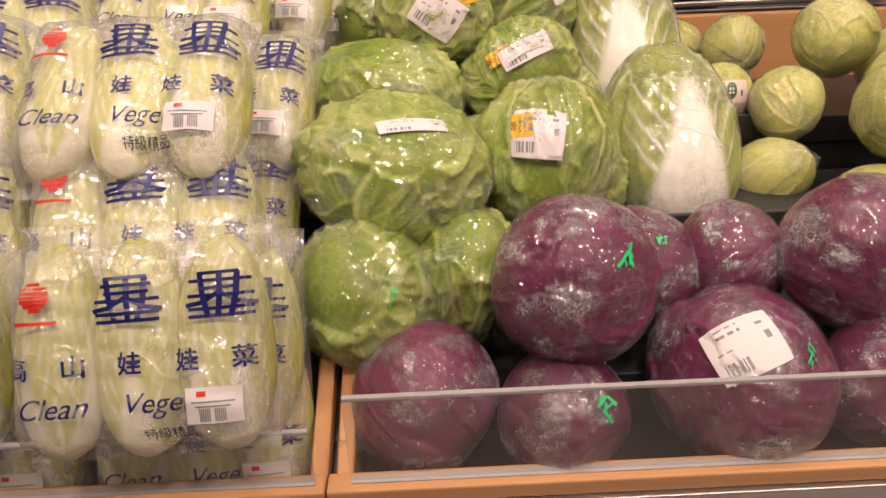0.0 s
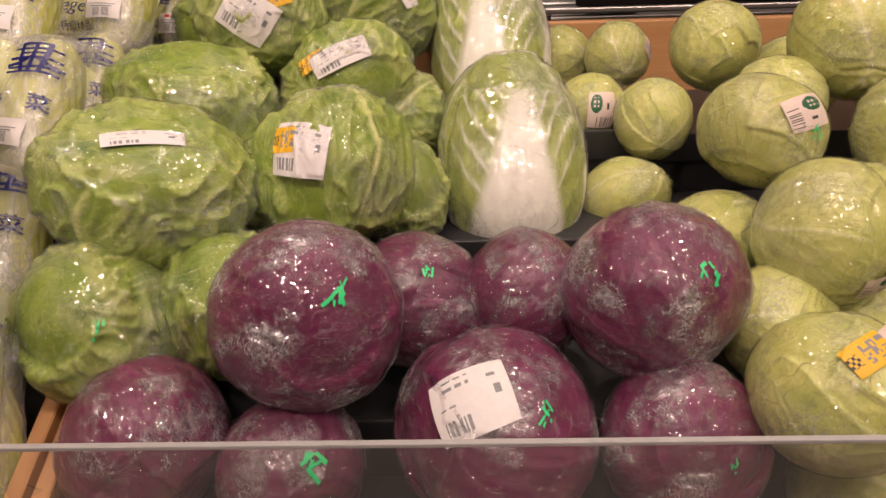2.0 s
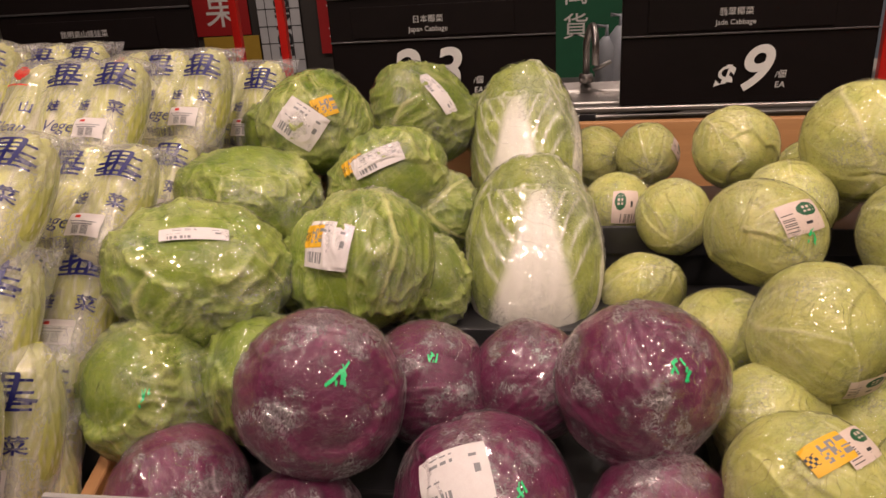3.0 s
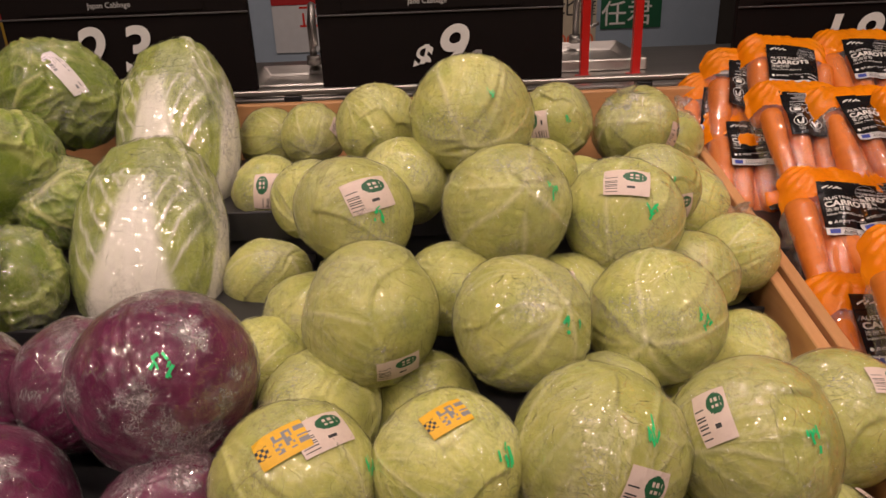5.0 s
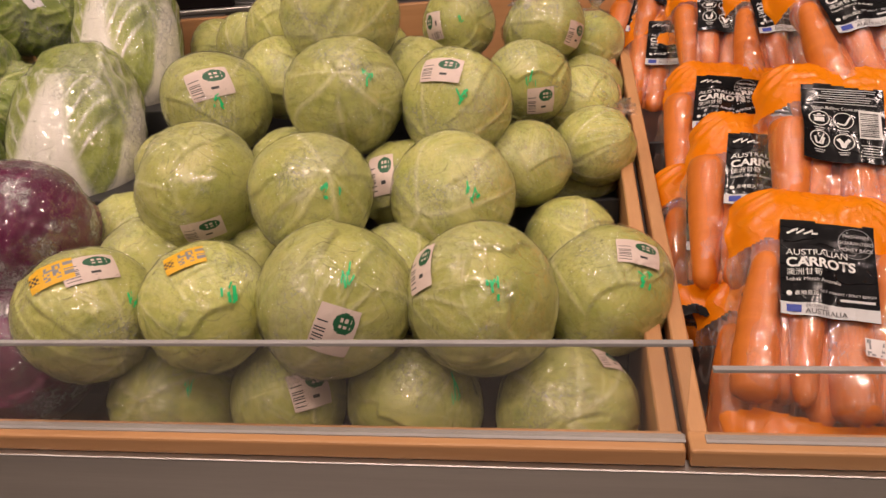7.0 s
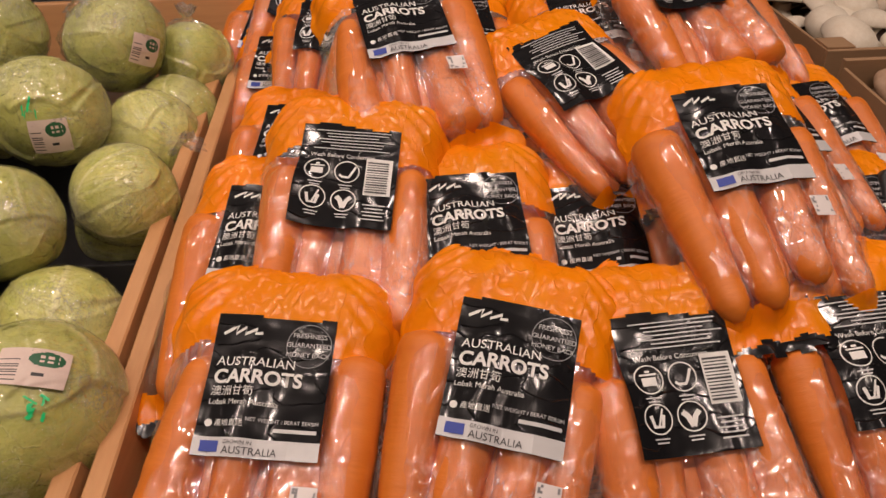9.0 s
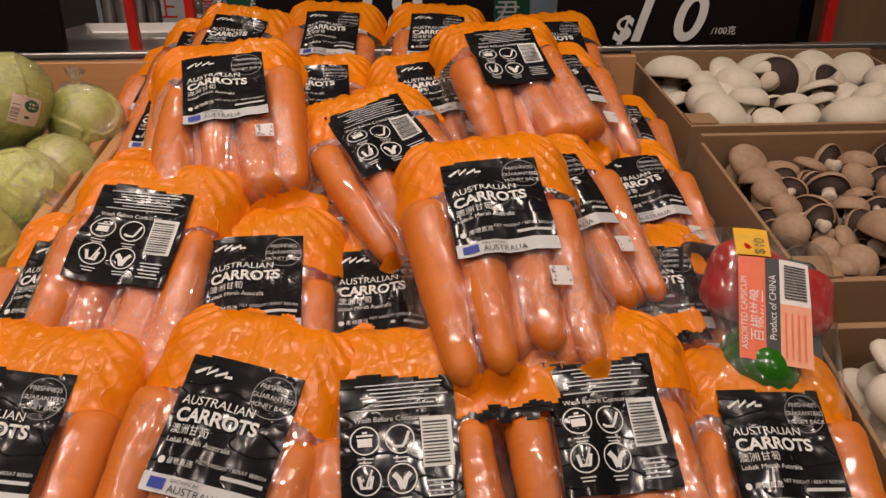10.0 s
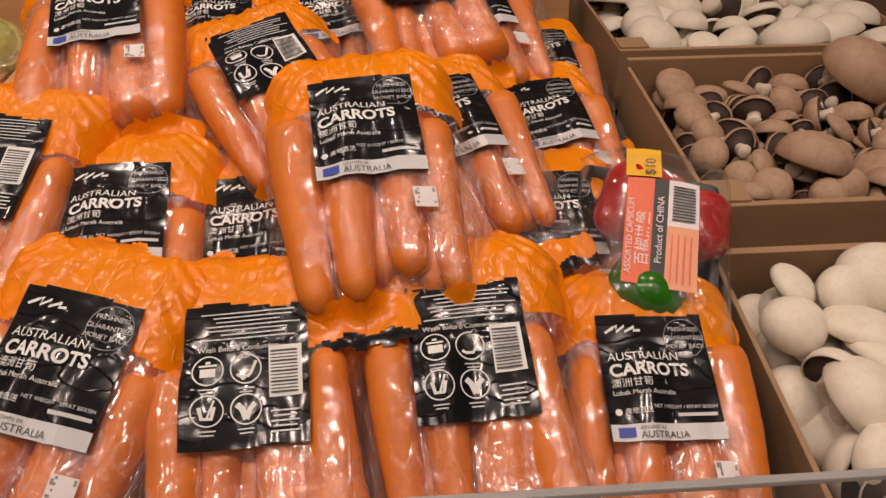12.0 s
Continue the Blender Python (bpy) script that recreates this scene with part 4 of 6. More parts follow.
stick("G1", "jade", 0.47, -0.24, 0.85, .06, .035, 15)
stick("G1", "yellow", 0.03, -0.47, 0.88, .05, .03, 30)
stick("G2", "yellow", 0.02, -0.28, 0.96, .045, .028, 30)
stick("G3", "jade", 0.25, -0.96, 0.15, .045, .055, -20)
stick("G4", "jade", -0.69, -0.33, 0.65, .035, .055, 25)
stick("G5", "jade", 0.38, -0.35, 0.86, .055, .035, -15)
stick("G7", "jade", 0.61, -0.46, 0.64, .05, .045, 10)
stick("G9", "jade", 0.65, 0.17, 0.74, .045, .03, -25)
stick("G10", "jade", 0.33, -0.88, -0.35, .05, .03, 20)
stick("G13", "jade", 0.32, -0.76, 0.57, .065, .045, 20)
stick("G15", "jade", -0.14, -0.58, 0.80, .06, .04, -8)
stick("G17", "jade", -0.55, -0.83, 0.09, .05, .035, 85)
stick("G18", "jade", 0.73, -0.68, -0.03, .05, .045, 0)
stick("G19", "jade", 0.30, -0.94, -0.14, .045, .045, 10)
stick("G35", "jade", -0.24, -0.74, 0.63, .04, .06, 10)
stick("G24", "jade", 0.24, -0.92, 0.30, .06, .045, 90)
stick("G26", "jade", 0.88, -0.41, 0.25, .04, .035, -30)
stick("G1", "mark", 0.92, -0.21, 0.33, .03, .03, 0)
stick("G3", "mark", 0.38, -0.63, 0.68, .03, .04, 0)
stick("G2", "mark", 0.67, -0.49, 0.55, .04, .035, 0)
stick("G5", "mark", 0.43, -0.69, 0.59, .045, .03, 0)
stick("G4", "mark", 0.23, -0.77, 0.59, .03, .03, 0)
stick("G13", "mark", 0.45, -0.85, 0.28, .035, .03, 0)
stick("G15", "mark", 0.23, -0.90, 0.38, .03, .035, 0)
stick("G14", "mark", 0.56, -0.68, 0.47, .03, .03, 0)
stick("G11", "mark", 0.55, -0.75, 0.37, .05, .03, 0)
stick("G12", "mark", 0.42, -0.83, 0.38, .035, .035, 0)
stick("G8", "mark", 0.63, -0.49, 0.60, .02, .04, 0)
stick("G6", "mark", 0.58, -0.46, 0.67, .02, .03, 0)
stick("G17", "mark", 0.22, -0.94, 0.25, .025, .02, 0)
stick("G16", "mark", 0.24, -0.84, 0.48, .02, .02, 0)
stick("G19", "mark", 0.09, -0.94, 0.34, .03, .03, 0)



def film_tail(key, wx, wy, wz, length):
    """Twisted tail of spare film, gathered out of the wrap and flared at its end."""
    ob, sc = made[key]
    q = ob.matrix_world.to_quaternion().inverted() @ Vector((wx, wy, wz))
    d = Vector((q.x / sc[0], q.y / sc[1], q.z / sc[2])).normalized()
    u = d.cross(Vector((0.3, 0.8, 0.5))).normalized()
    w = d.cross(u)
    rng = random.Random(key)
    bm = bmesh.new()
    rings = []
    for i, (a, r) in enumerate(((0.96, 0.50), (1.04, 0.34), (1.10, 0.17), (1.18, 0.10), (1.26, 0.13), (1.34, 0.20), (1.0 + length, 0.26))):
        ring_verts = []
        for k in range(40):
            an = 2 * math.pi * k / 40 + 0.25 * i
            rr = r * (1 + 0.22 * math.sin(9 * an) + 0.10 * rng.uniform(-1, 1))
            ring_verts.append(bm.verts.new((a + 0.04 * math.sin(5 * an) * (i > 4)) * d + rr * (math.cos(an) * u + 0.55 * math.sin(an) * w)))
        rings.append(ring_verts)
    for a, b in zip(rings, rings[1:]):
        for k in range(40):
            bm.faces.new((a[k], a[(k + 1) % 40], b[(k + 1) % 40], b[k]))
    part("film_tail", bm, M["film_red"], ob, "gathered tail of cling film", True).visible_shadow = False


film_tail("G20", 0.75, -0.62, 0.20, 0.55)
film_tail("G37", 0.10, -0.30, 0.95, 0.5)
film_tail("G18", -0.30, -0.45, 0.85, 0.4)
film_tail("R5", -0.85, -0.45, -0.3, 0.4)

# ---- packs of baby cabbage ----
PW, PH = 0.262, 0.215


def pack_height(x, y):
    """Front of the pack: three heads side by side under a taut bag."""
    u = abs(((x / 0.0873) + 0.5) % 1.0 - 0.5)
    lump = 0.011 * math.sqrt(max(0.0, 1 - (u / 0.52) ** 2))
    end = max(0.0, 1 - (abs(y) / (PH / 2)) ** 8)
    side = max(0.0, 1 - (abs(x) / (PW / 2)) ** 12)
    pucker = 0.0016 * math.sin(60 * x + 35 * y) + 0.0010 * (1 - abs(math.sin(95 * x - 60 * y))) + 0.0008 * math.sin(230 * y + 40 * x)
    return 0.004 + 0.056 * math.sqrt(end * side) + lump * end * side + pucker


def ring(bm, cx, cy, r0, r1, fn, n=28):
    for k in range(n):
        a0, a1 = 2 * math.pi * k / n, 2 * math.pi * (k + 1) / n
        q = [(cx + r * math.cos(a), cy + r * math.sin(a)) for r, a in ((r0, a0), (r1, a0), (r1, a1), (r0, a1))]
        bm.faces.new([bm.verts.new((x, y, fn(x, y) + 0.0004)) for x, y in q])
    return bm


def stroke(bm, pts, width, fn):
    """A brush stroke of even width along points in the plane."""
    lo, hi = [], []
    for i, (x, y) in enumerate(pts):
        (xa, ya), (xb, yb) = pts[max(i - 1, 0)], pts[min(i + 1, len(pts) - 1)]
        d = math.hypot(xb - xa, yb - ya) or 1
        nx, ny = -(yb - ya) / d * width / 2, (xb - xa) / d * width / 2
        lo.append(bm.verts.new((x - nx, y - ny, fn(x - nx, y - ny) + 0.0004)))
        hi.append(bm.verts.new((x + nx, y + ny, fn(x + nx, y + ny) + 0.0004)))
    for i in range(len(pts) - 1):
        bm.faces.new((lo[i], lo[i + 1], hi[i + 1], hi[i]))
    return bm


def sheet(fn, x0, x1, y0, y1, nx, ny, lift, keep=None):
    bm = bmesh.new()
    g = [[bm.verts.new((x0 + (x1 - x0) * i / nx, y0 + (y1 - y0) * j / ny, 0)) for i in range(nx + 1)] for j in range(ny + 1)]
    for row in g:
        for v in row:
            v.co.z = fn(v.co.x, v.co.y) + lift
    for j in range(ny):
        for i in range(nx):
            c = (g[j][i].co + g[j + 1][i + 1].co) / 2
            if keep is None or keep(c.x, c.y):
                bm.faces.new((g[j][i], g[j][i + 1], g[j + 1][i + 1], g[j + 1][i]))
    for v in [v for v in bm.verts if not v.link_faces]:
        bm.verts.remove(v)
    return bm


def bars(cells, fn, lift=0.0018):
    """Small plain bars (x, y, w, h) lying on a bag's front."""
    bm = bmesh.new()
    for x, y, w, h in cells:
        n = max(1, int(w / 0.012))
        lo = [bm.verts.new((x + w * (i / n - 0.5), y - h / 2, fn(x + w * (i / n - 0.5), y - h / 2) + lift)) for i in range(n + 1)]
        hi = [bm.verts.new((x + w * (i / n - 0.5), y + h / 2, fn(x + w * (i / n - 0.5), y + h / 2) + lift)) for i in range(n + 1)]
        for i in range(n):
            bm.faces.new((lo[i], lo[i + 1], hi[i + 1], hi[i]))
    return bm


def glyph_strokes(x, y, w, h, seed):
    """A block of brush strokes that stands for a brand character."""
    rng = random.Random(seed)
    bm = bmesh.new()
    for k in (0.46, 0.30, 0.14, -0.02, -0.30, -0.46):
        reach = rng.uniform(0.28, 0.5) if k > -0.02 else 0.52
        n = 6
        stroke(bm, [(x + w * reach * (2 * i / n - 1), y + h * (k + 0.03 * i / n)) for i in range(n + 1)], h * 0.075, pack_height)
    for k in (-0.30, 0.02, 0.30):
        stroke(bm, [(x + w * k, y + h * 0.48), (x + w * k * 0.9, y), (x + w * (k * 0.7 + rng.uniform(-0.05, 0.05)), y - h * 0.46)], w * 0.095, pack_height)
    for q in (-1, 1):
        stroke(bm, [(x, y + h * 0.05), (x + q * w * 0.3, y - h * 0.16), (x + q * w * 0.56, y - h * 0.22)], h * 0.10, pack_height)
    for v in bm.verts:
        v.co.z += 0.0015
    return bm


def baby_pack():
    t = tagged(new("baby_cabbage_pack"), "clear printed bag of three yellow-green baby cabbages", "vegetable pack", "stacked packs of baby cabbage")
    for k in (-1, 0, 1):
        h = new("baby_cabbage", HEADS["baby"][(k + 1) % 2])
        h.parent = t
        h.matrix_basis = pose(0.084 * k, -0.002, 0.024, -90, 0, 0) @ Matrix.Rotation(radians(30 * k), 4, "Z") @ Matrix.Diagonal((0.050, 0.042, 0.109, 1))
    f = part("bag", sheet(pack_height, -PW / 2, PW / 2, -PH / 2, PH / 2, 60, 48, 0.001), M["pack_film"], t, "clear crinkled film", True)
    f.visible_shadow = False
    for y0, y1 in ((-PH / 2 - 0.014, -PH / 2), (PH / 2, PH / 2 + 0.02)):
        r = sheet(lambda x, y: 0.005 + 0.004 * math.sin(70 * x) * math.sin(200 * y), -PW / 2, PW / 2, y0, y1, 50, 3, 0)
        part("seal", r, M["pack_film"], t, "crimped film seal", True).visible_shadow = False
    for x, seed in ((0.0, 3), (0.090, 8)):
        part("brand_print", glyph_strokes(x, 0.046, 0.060, 0.046, seed), M["navy"], t, "navy brand print")["kind"] = "stuff"
    part("logo", bars([(-0.088, 0.066 - 0.0042 * k, w, 0.0030 if k < 4 else 0.0042) for k, w in enumerate((0.012, 0.022, 0.026, 0.028, 0.026, 0.020, 0.010))] + [(-0.088, 0.028, 0.040, 0.0035)], pack_height), M["red_print"], t, "red logo shape")
    for k, ch in enumerate("高山娃娃菜"):
        writing("writing", ch, 0.024, M["navy"], t, pose(-0.110 + 0.055 * k, -0.018, 0), 0, 0.0004, "CENTER", pack_height)
    writing("writing", "Clean", 0.029, M["navy"], t, pose(-0.079, -0.057, 0), 0.35, 0.0, "CENTER", pack_height)
    writing("writing", "Vegetable", 0.029, M["navy"], t, pose(0.046, -0.057, 0), 0.35, 0.0, "CENTER", pack_height)
    part("price_label", sheet(pack_height, 0.052, 0.107, -0.080, -0.044, 10, 8, 0.0028), M["paper"], t, "white barcode label", True)
    rng = random.Random(4)
    part("barcode", bars([(0.066 + 0.0019 * i, -0.071, 0.0011, 0.013) for i in range(14) if rng.random() < 0.8] + [(0.079, -0.058, 0.042, 0.0016), (0.079, -0.0625, 0.034, 0.0016)], pack_height, 0.0036), M["grey_ink"], t)
    part("label_logo", bars([(0.068, -0.050, 0.009, 0.005)], pack_height, 0.0036), M["red_print"], t)
    writing("writing", "翠香特級精品"[2:], 0.013, M["navy"], t, pose(0.034, -0.089, 0), 0, 0, "CENTER", pack_height)
    return t


pack = baby_pack()
pack.matrix_world = pose(-0.300, 0.700, 1.040, 60, 0, 2)
for m in ((-0.285, 0.785, 0.985, 60, 0, -4), (-0.325, 0.825, 1.095, 44, 0, 2), (-0.335, 0.920, 1.225, 36, 0, -1),
          (-0.285, 1.085, 1.165, 38, 0, -6), (-0.365, 1.255, 1.275, 42, 0, -3), (-0.285, 1.43, 1.265, 48, 0, -6), (-0.22, 1.56, 1.22, 52, 0, -10),
          (-0.59, 0.72, 1.02, 60, 0, 2), (-0.60, 0.83, 1.09, 44, 0, 4), (-0.615, 0.96, 1.225, 38, 0, 6), (-0.60, 1.12, 1.25, 40, 0, 8), (-0.64, 1.3, 1.31, 42, 0, 2), (-0.58, 1.5, 1.28, 48, 0, 0),
          (-0.31, 0.98, 1.05, 42, 0, 0), (-0.60, 1.0, 1.07, 42, 0, 0), (-0.31, 1.27, 1.13, 42, 0, 0), (-0.60, 1.3, 1.15, 42, 0, 0), (-0.31, 0.85, 0.94, 50, 0, 0), (-0.6, 0.85, 0.96, 50, 0, 0),
          (-0.285, 0.765, 0.885, 68, 0, 2), (-0.57, 0.77, 0.885, 68, 0, -1), (-0.85, 0.77, 0.885, 68, 0, 0),
          (-0.88, 0.74, 1.02, 58, 0, 0), (-0.90, 0.96, 1.2, 40, 0, 0), (-0.90, 1.25, 1.28, 42, 0, 0)):
    copy_thing(pack, pose(*m))

# ---- bags of carrots ----
GX, GY = np.linspace(-0.10, 0.10, 81), np.linspace(-0.165, 0.165, 133)


def carrot_mesh(seed):
    """A carrot along y, crown at +y: blunt shoulders, slow taper, shallow rings across."""
    rng = random.Random(seed)
    length, r = rng.uniform(0.175, 0.205), rng.uniform(0.0205, 0.0255)
    bend, tail = rng.uniform(-0.006, 0.006), rng.uniform(0.5, 0.75)
    pts, tap = [], []
    for i in range(27):
        u = i / 26
        pts.append((bend * math.sin(math.pi * u), length * (u - 0.5), 0.002 * math.sin(4 * u + seed)))
        prof = tail + (1 - tail) * min(1, u / 0.75) ** 0.8
        prof *= min(1, math.sqrt(max(0.02, 1 - ((0.09 - u) / 0.095) ** 2))) if u < 0.09 else 1
        prof *= math.sqrt(max(0.05, 1 - ((u - 0.93) / 0.075) ** 2)) if u > 0.93 else 1
        tap.append(prof * (1 + 0.012 * math.sin(17 * u + seed) + 0.014 * rng.uniform(-1, 1)))
    bm = tube_bm(pts, r, 18, None, tap)
    for v in bm.verts:
        a = math.atan2(v.co.z, v.co.x)
        v.co.x *= 1 + 0.03 * math.sin(2 * a + 9 * v.co.y + seed)
    me = bpy.data.meshes.new("carrot")
    bm.to_mesh(me)
    bm.free()
    me.polygons.foreach_set("use_smooth", [True] * len(me.polygons))
    me.materials.append(M["carrot"])
    return me, length, r, tail


CARROTS = [carrot_mesh(k) for k in range(6)]


def bag_field(layout, seed):
    """Height of the film over the carrots: it lies on their crowns, bridges the hollows, and puckers into sharp folds."""
    X, Y = np.meshgrid(GX, GY)
    h = np.full(X.shape, 0.006)
    for k, x, y, z, yaw in layout:
        _, length, r, tail = CARROTS[k]
        c, q = math.cos(radians(yaw)), math.sin(radians(yaw))
        lx, ly = c * (X - x) + q * (Y - y), -q * (X - x) + c * (Y - y)
        u = np.clip(ly / length + 0.5, 0, 1)
        rr = r * (tail + (1 - tail) * np.clip(u / 0.75, 0, 1)) * np.sqrt(np.clip(1 - (np.abs(ly) / (length / 2)) ** 8, 0, 1))
        h = np.maximum(h, np.where(np.abs(lx) < rr, z + np.sqrt(np.clip(rr ** 2 - lx ** 2, 0, 1)), 0))
    for k in range(16):
        p = np.pad(h, 1, mode="edge")
        mean = (p[:-2, 1:-1] + p[2:, 1:-1] + p[1:-1, :-2] + p[1:-1, 2:]) / 4
        h = np.maximum(h, mean) if k < 13 else mean
    hump = 0.040 * np.sqrt(np.clip(1 - (np.abs(X) / 0.095) ** 4, 0, 1)) * np.sqrt(np.clip(1 - ((Y - 0.03) / 0.125) ** 4, 0, 1))
    h = np.maximum(h, hump)
    P = np.stack((X.ravel(), Y.ravel(), 0 * X.ravel()), 1)
    slack = h
    for k in range(30):
        p = np.pad(slack, 1, mode="edge")
        mean = (p[:-2, 1:-1] + p[2:, 1:-1] + p[1:-1, :-2] + p[1:-1, 2:]) / 4
        slack = np.maximum(slack, mean) if k < 20 else mean
    slack = slack + 0.0012 * waves(P, 60, 5, seed + 8).reshape(X.shape) + 0.0030 + 0.0034 * np.clip((Y - 0.055) / 0.05, 0, 1)
    fan = np.arctan2(X, 0.19 - Y).ravel()
    ridge = (1 - np.abs(waves(P * np.array((1, 0.6, 1)), 75, 5, seed))).reshape(X.shape)
    small = (1 - np.abs(waves(P, 190, 6, seed + 1))).reshape(X.shape)
    pleat = (np.sin(fan * 46 + 2.5 * waves(P, 30, 4, seed + 2))).reshape(X.shape)
    head = np.clip((Y - 0.055) / 0.05, 0, 1)
    foot = np.clip((-0.10 - Y) / 0.03, 0, 1)
    h = h + 0.0022 * ridge ** 3 + 0.0009 * small + head * (0.0028 * pleat + 0.0016 * ridge + 0.0010 * small) + foot * 0.0025 * pleat
    return h, slack


def bag_width(y, seed):
    """Half the bag's width at y: full over the carrots, drawn in at the gathered head and the foot."""
    w = 0.0985 + 0.003 * math.sin(31 * y + seed)
    if y > 0.075:
        w *= math.sqrt(max(0.0, 1 - ((y - 0.075) / 0.094) ** 3.6))
    if y < -0.135:
        w *= 1 - 1.2 * (-0.135 - y)
    return w + 0.002 * math.sin(140 * y + 2 * seed)


def bag_sheet(fn, seed, y0, y1, ny, keep=None, lift=0.0):
    """A stretch of the bag's front, edge to edge, rolling round to its back at both sides."""
    bm = bmesh.new()
    us = [math.sin(math.pi / 2 * (-1 + 2 * i / 48)) for i in range(49)]
    g = []
    for j in range(ny + 1):
        y = y0 + (y1 - y0) * j / ny
        w = bag_width(y, seed)
        g.append([bm.verts.new((u * w, y, fn(u * w, y) * max(0.0, 1 - abs(u) ** 9) ** 0.5 + 0.003 + lift)) for u in us])
    for j in range(ny):
        for i in range(48):
            c = (g[j][i].co + g[j + 1][i + 1].co) / 2
            if keep is None or keep(c.x, c.y):
                bm.faces.new((g[j][i], g[j][i + 1], g[j + 1][i + 1], g[j + 1][i]))
    for v in [v for v in bm.verts if not v.link_faces]:
        bm.verts.remove(v)
    return bm


def carrot_bag(seed, back):
    rng = random.Random(seed)
    t = tagged(new("carrot_bag"), "clear bag of orange carrots with black " + ("icon label" if back else "printed label"), "carrot bag", "bags of carrots in the bin")
    layout = []
    for x in (-0.061, -0.020, 0.021, 0.062):
        layout.append((rng.randrange(6), x + rng.uniform(-0.005, 0.005), -0.032 + rng.uniform(-0.012, 0.012), 0.024 + rng.uniform(-0.004, 0.008), rng.uniform(-5, 5) + (180 if rng.random() < 0.3 else 0)))
    for x in (-0.042, 0.002, 0.044):
        layout.append((rng.randrange(6), x, -0.02 + rng.uniform(-0.01, 0.01), 0.004, rng.uniform(-6, 6)))
    for k, x, y, z, yaw in layout:
        c = new("carrot", CARROTS[k][0])
        c.parent = t
        c.matrix_basis = pose(x, y, z, 0, 0, yaw)
    film, slack = bag_field(layout, seed)

    def read(field, x, y):
        i = min(max((x - GX[0]) / (GX[1] - GX[0]), 0), 79.999)
        j = min(max((y - GY[0]) / (GY[1] - GY[0]), 0), 131.999)
        a, b = int(i), int(j)
        u, v = i - a, j - b
        return float((field[b, a] * (1 - u) + field[b, a + 1] * u) * (1 - v) + (field[b + 1, a] * (1 - u) + field[b + 1, a + 1] * u) * v)

    def front(x, y):
        return read(film, x, y)

    def label_top(x):
        return 0.094 + 0.003 * math.sin(60 * x + seed) * (1 if back else 0.3)

    def border(x):
        return 0.064 + 0.007 * math.sin(34 * x + seed) + 0.003 * math.sin(110 * x + 2 * seed) - 0.25 * max(0, abs(x) - 0.06)

    body = part("clear_film", bag_sheet(front, seed, -0.128, 0.090, 72, lambda x, y: y <= border(x) + 0.004), M["bag_film"], t, "clear crinkled film", True)
    body.visible_shadow = False
    part("orange_head", bag_sheet(front, seed, 0.030, 0.165, 56, lambda x, y: y > border(x) and not (abs(x) < 0.0465 and y < label_top(x) - 0.003) and y < 0.152 + 0.006 * math.sin(60 * x + seed) + 0.004 * math.sin(170 * x), 0.0006), M["orange"], t, "orange tinted film head", True)
    part("orange_foot", bag_sheet(front, seed, -0.158, -0.118, 16, lambda x, y: y < -0.124 + 0.004 * math.sin(50 * x + seed), 0.0008), M["orange"], t, "orange film foot", True)
    part("black_edge", bag_sheet(front, seed, -0.170, -0.148, 10, lambda x, y: -0.165 + 0.0025 * math.sin(260 * x) < y < -0.153 + 0.003 * math.sin(190 * x + seed), 0.0018), M["black_film"], t, "black printed edge", True)

    def on_film(x, y):
        return read(slack, x, y) + 0.0046

    def lift(x, y):
        return on_film(x, y) + 0.0006

    top = 0.100
    lab = part("printed_label", sheet(on_film, -0.049, 0.049, -0.022, top, 40, 50, 0, lambda x, y: y < label_top(x)), M["black_film"], t, "glossy black printed label", True)
    if back:
        for cx, cy in ((-0.029, 0.040), (0.0, 0.040), (-0.029, 0.008), (0.0, 0.008)):
            part("icon_ring", ring(bmesh.new(), cx, cy, 0.0112, 0.0123, lift), M["chalk"], lab)
        part("pot_icon", bars([(-0.029, 0.038, 0.012, 0.007), (-0.029, 0.0440, 0.014, 0.0016), (-0.029, 0.0465, 0.004, 0.002)], lift, 0.0005), M["chalk"], lab)
        part("pan_icon", stroke(bmesh.new(), [(-0.007, 0.036), (-0.004, 0.034), (0.002, 0.034), (0.004, 0.037), (0.008, 0.046)], 0.0024, lift), M["chalk"], lab)
        part("juice_icon", stroke(stroke(bmesh.new(), [(-0.035, 0.011), (-0.033, 0.002), (-0.026, 0.002), (-0.024, 0.011)], 0.003, lift), [(-0.029, 0.003), (-0.024, 0.016)], 0.0016, lift), M["chalk"], lab)
        part("leaf_icon", stroke(stroke(bmesh.new(), [(0.0, 0.000), (-0.003, 0.008), (-0.007, 0.012)], 0.0048, lift), [(0.0, 0.0), (0.003, 0.008), (0.007, 0.012)], 0.0042, lift), M["chalk"], lab)
        part("barcode_panel", bars([(0.031, 0.036, 0.026, 0.042)], lift, 0.0004), M["chalk"], lab)
        for i in range(13):
            part("barcode_bar", bars([(0.030, 0.0185 + 0.0028 * i, 0.021, 0.0011 if i % 3 else 0.0018)], lift, 0.0010), M["ink"], lab)
        part("small_print", bars([(0.002 + 0.004 * (i % 2), 0.087 - 0.0036 * i, 0.075 - 0.012 * (i % 3), 0.0011) for i in range(7)] + [(0.030, 0.004 - 0.004 * i, 0.022 - 0.004 * (i % 2), 0.0013) for i in range(5)]
                            + [(x, y - k * 0.003, 0.013 - 0.003 * k, 0.0011) for x in (-0.029, 0.0) for y in (0.0245, -0.0075) for k in (0, 1)], lift, 0.0005), M["silver"], lab)["kind"] = "stuff"
        writing("writing", "Wash Before Consuming", 0.0062, M["chalk"], lab, pose(-0.006, 0.057, 0), 0, 0, "CENTER", lift)
    else:
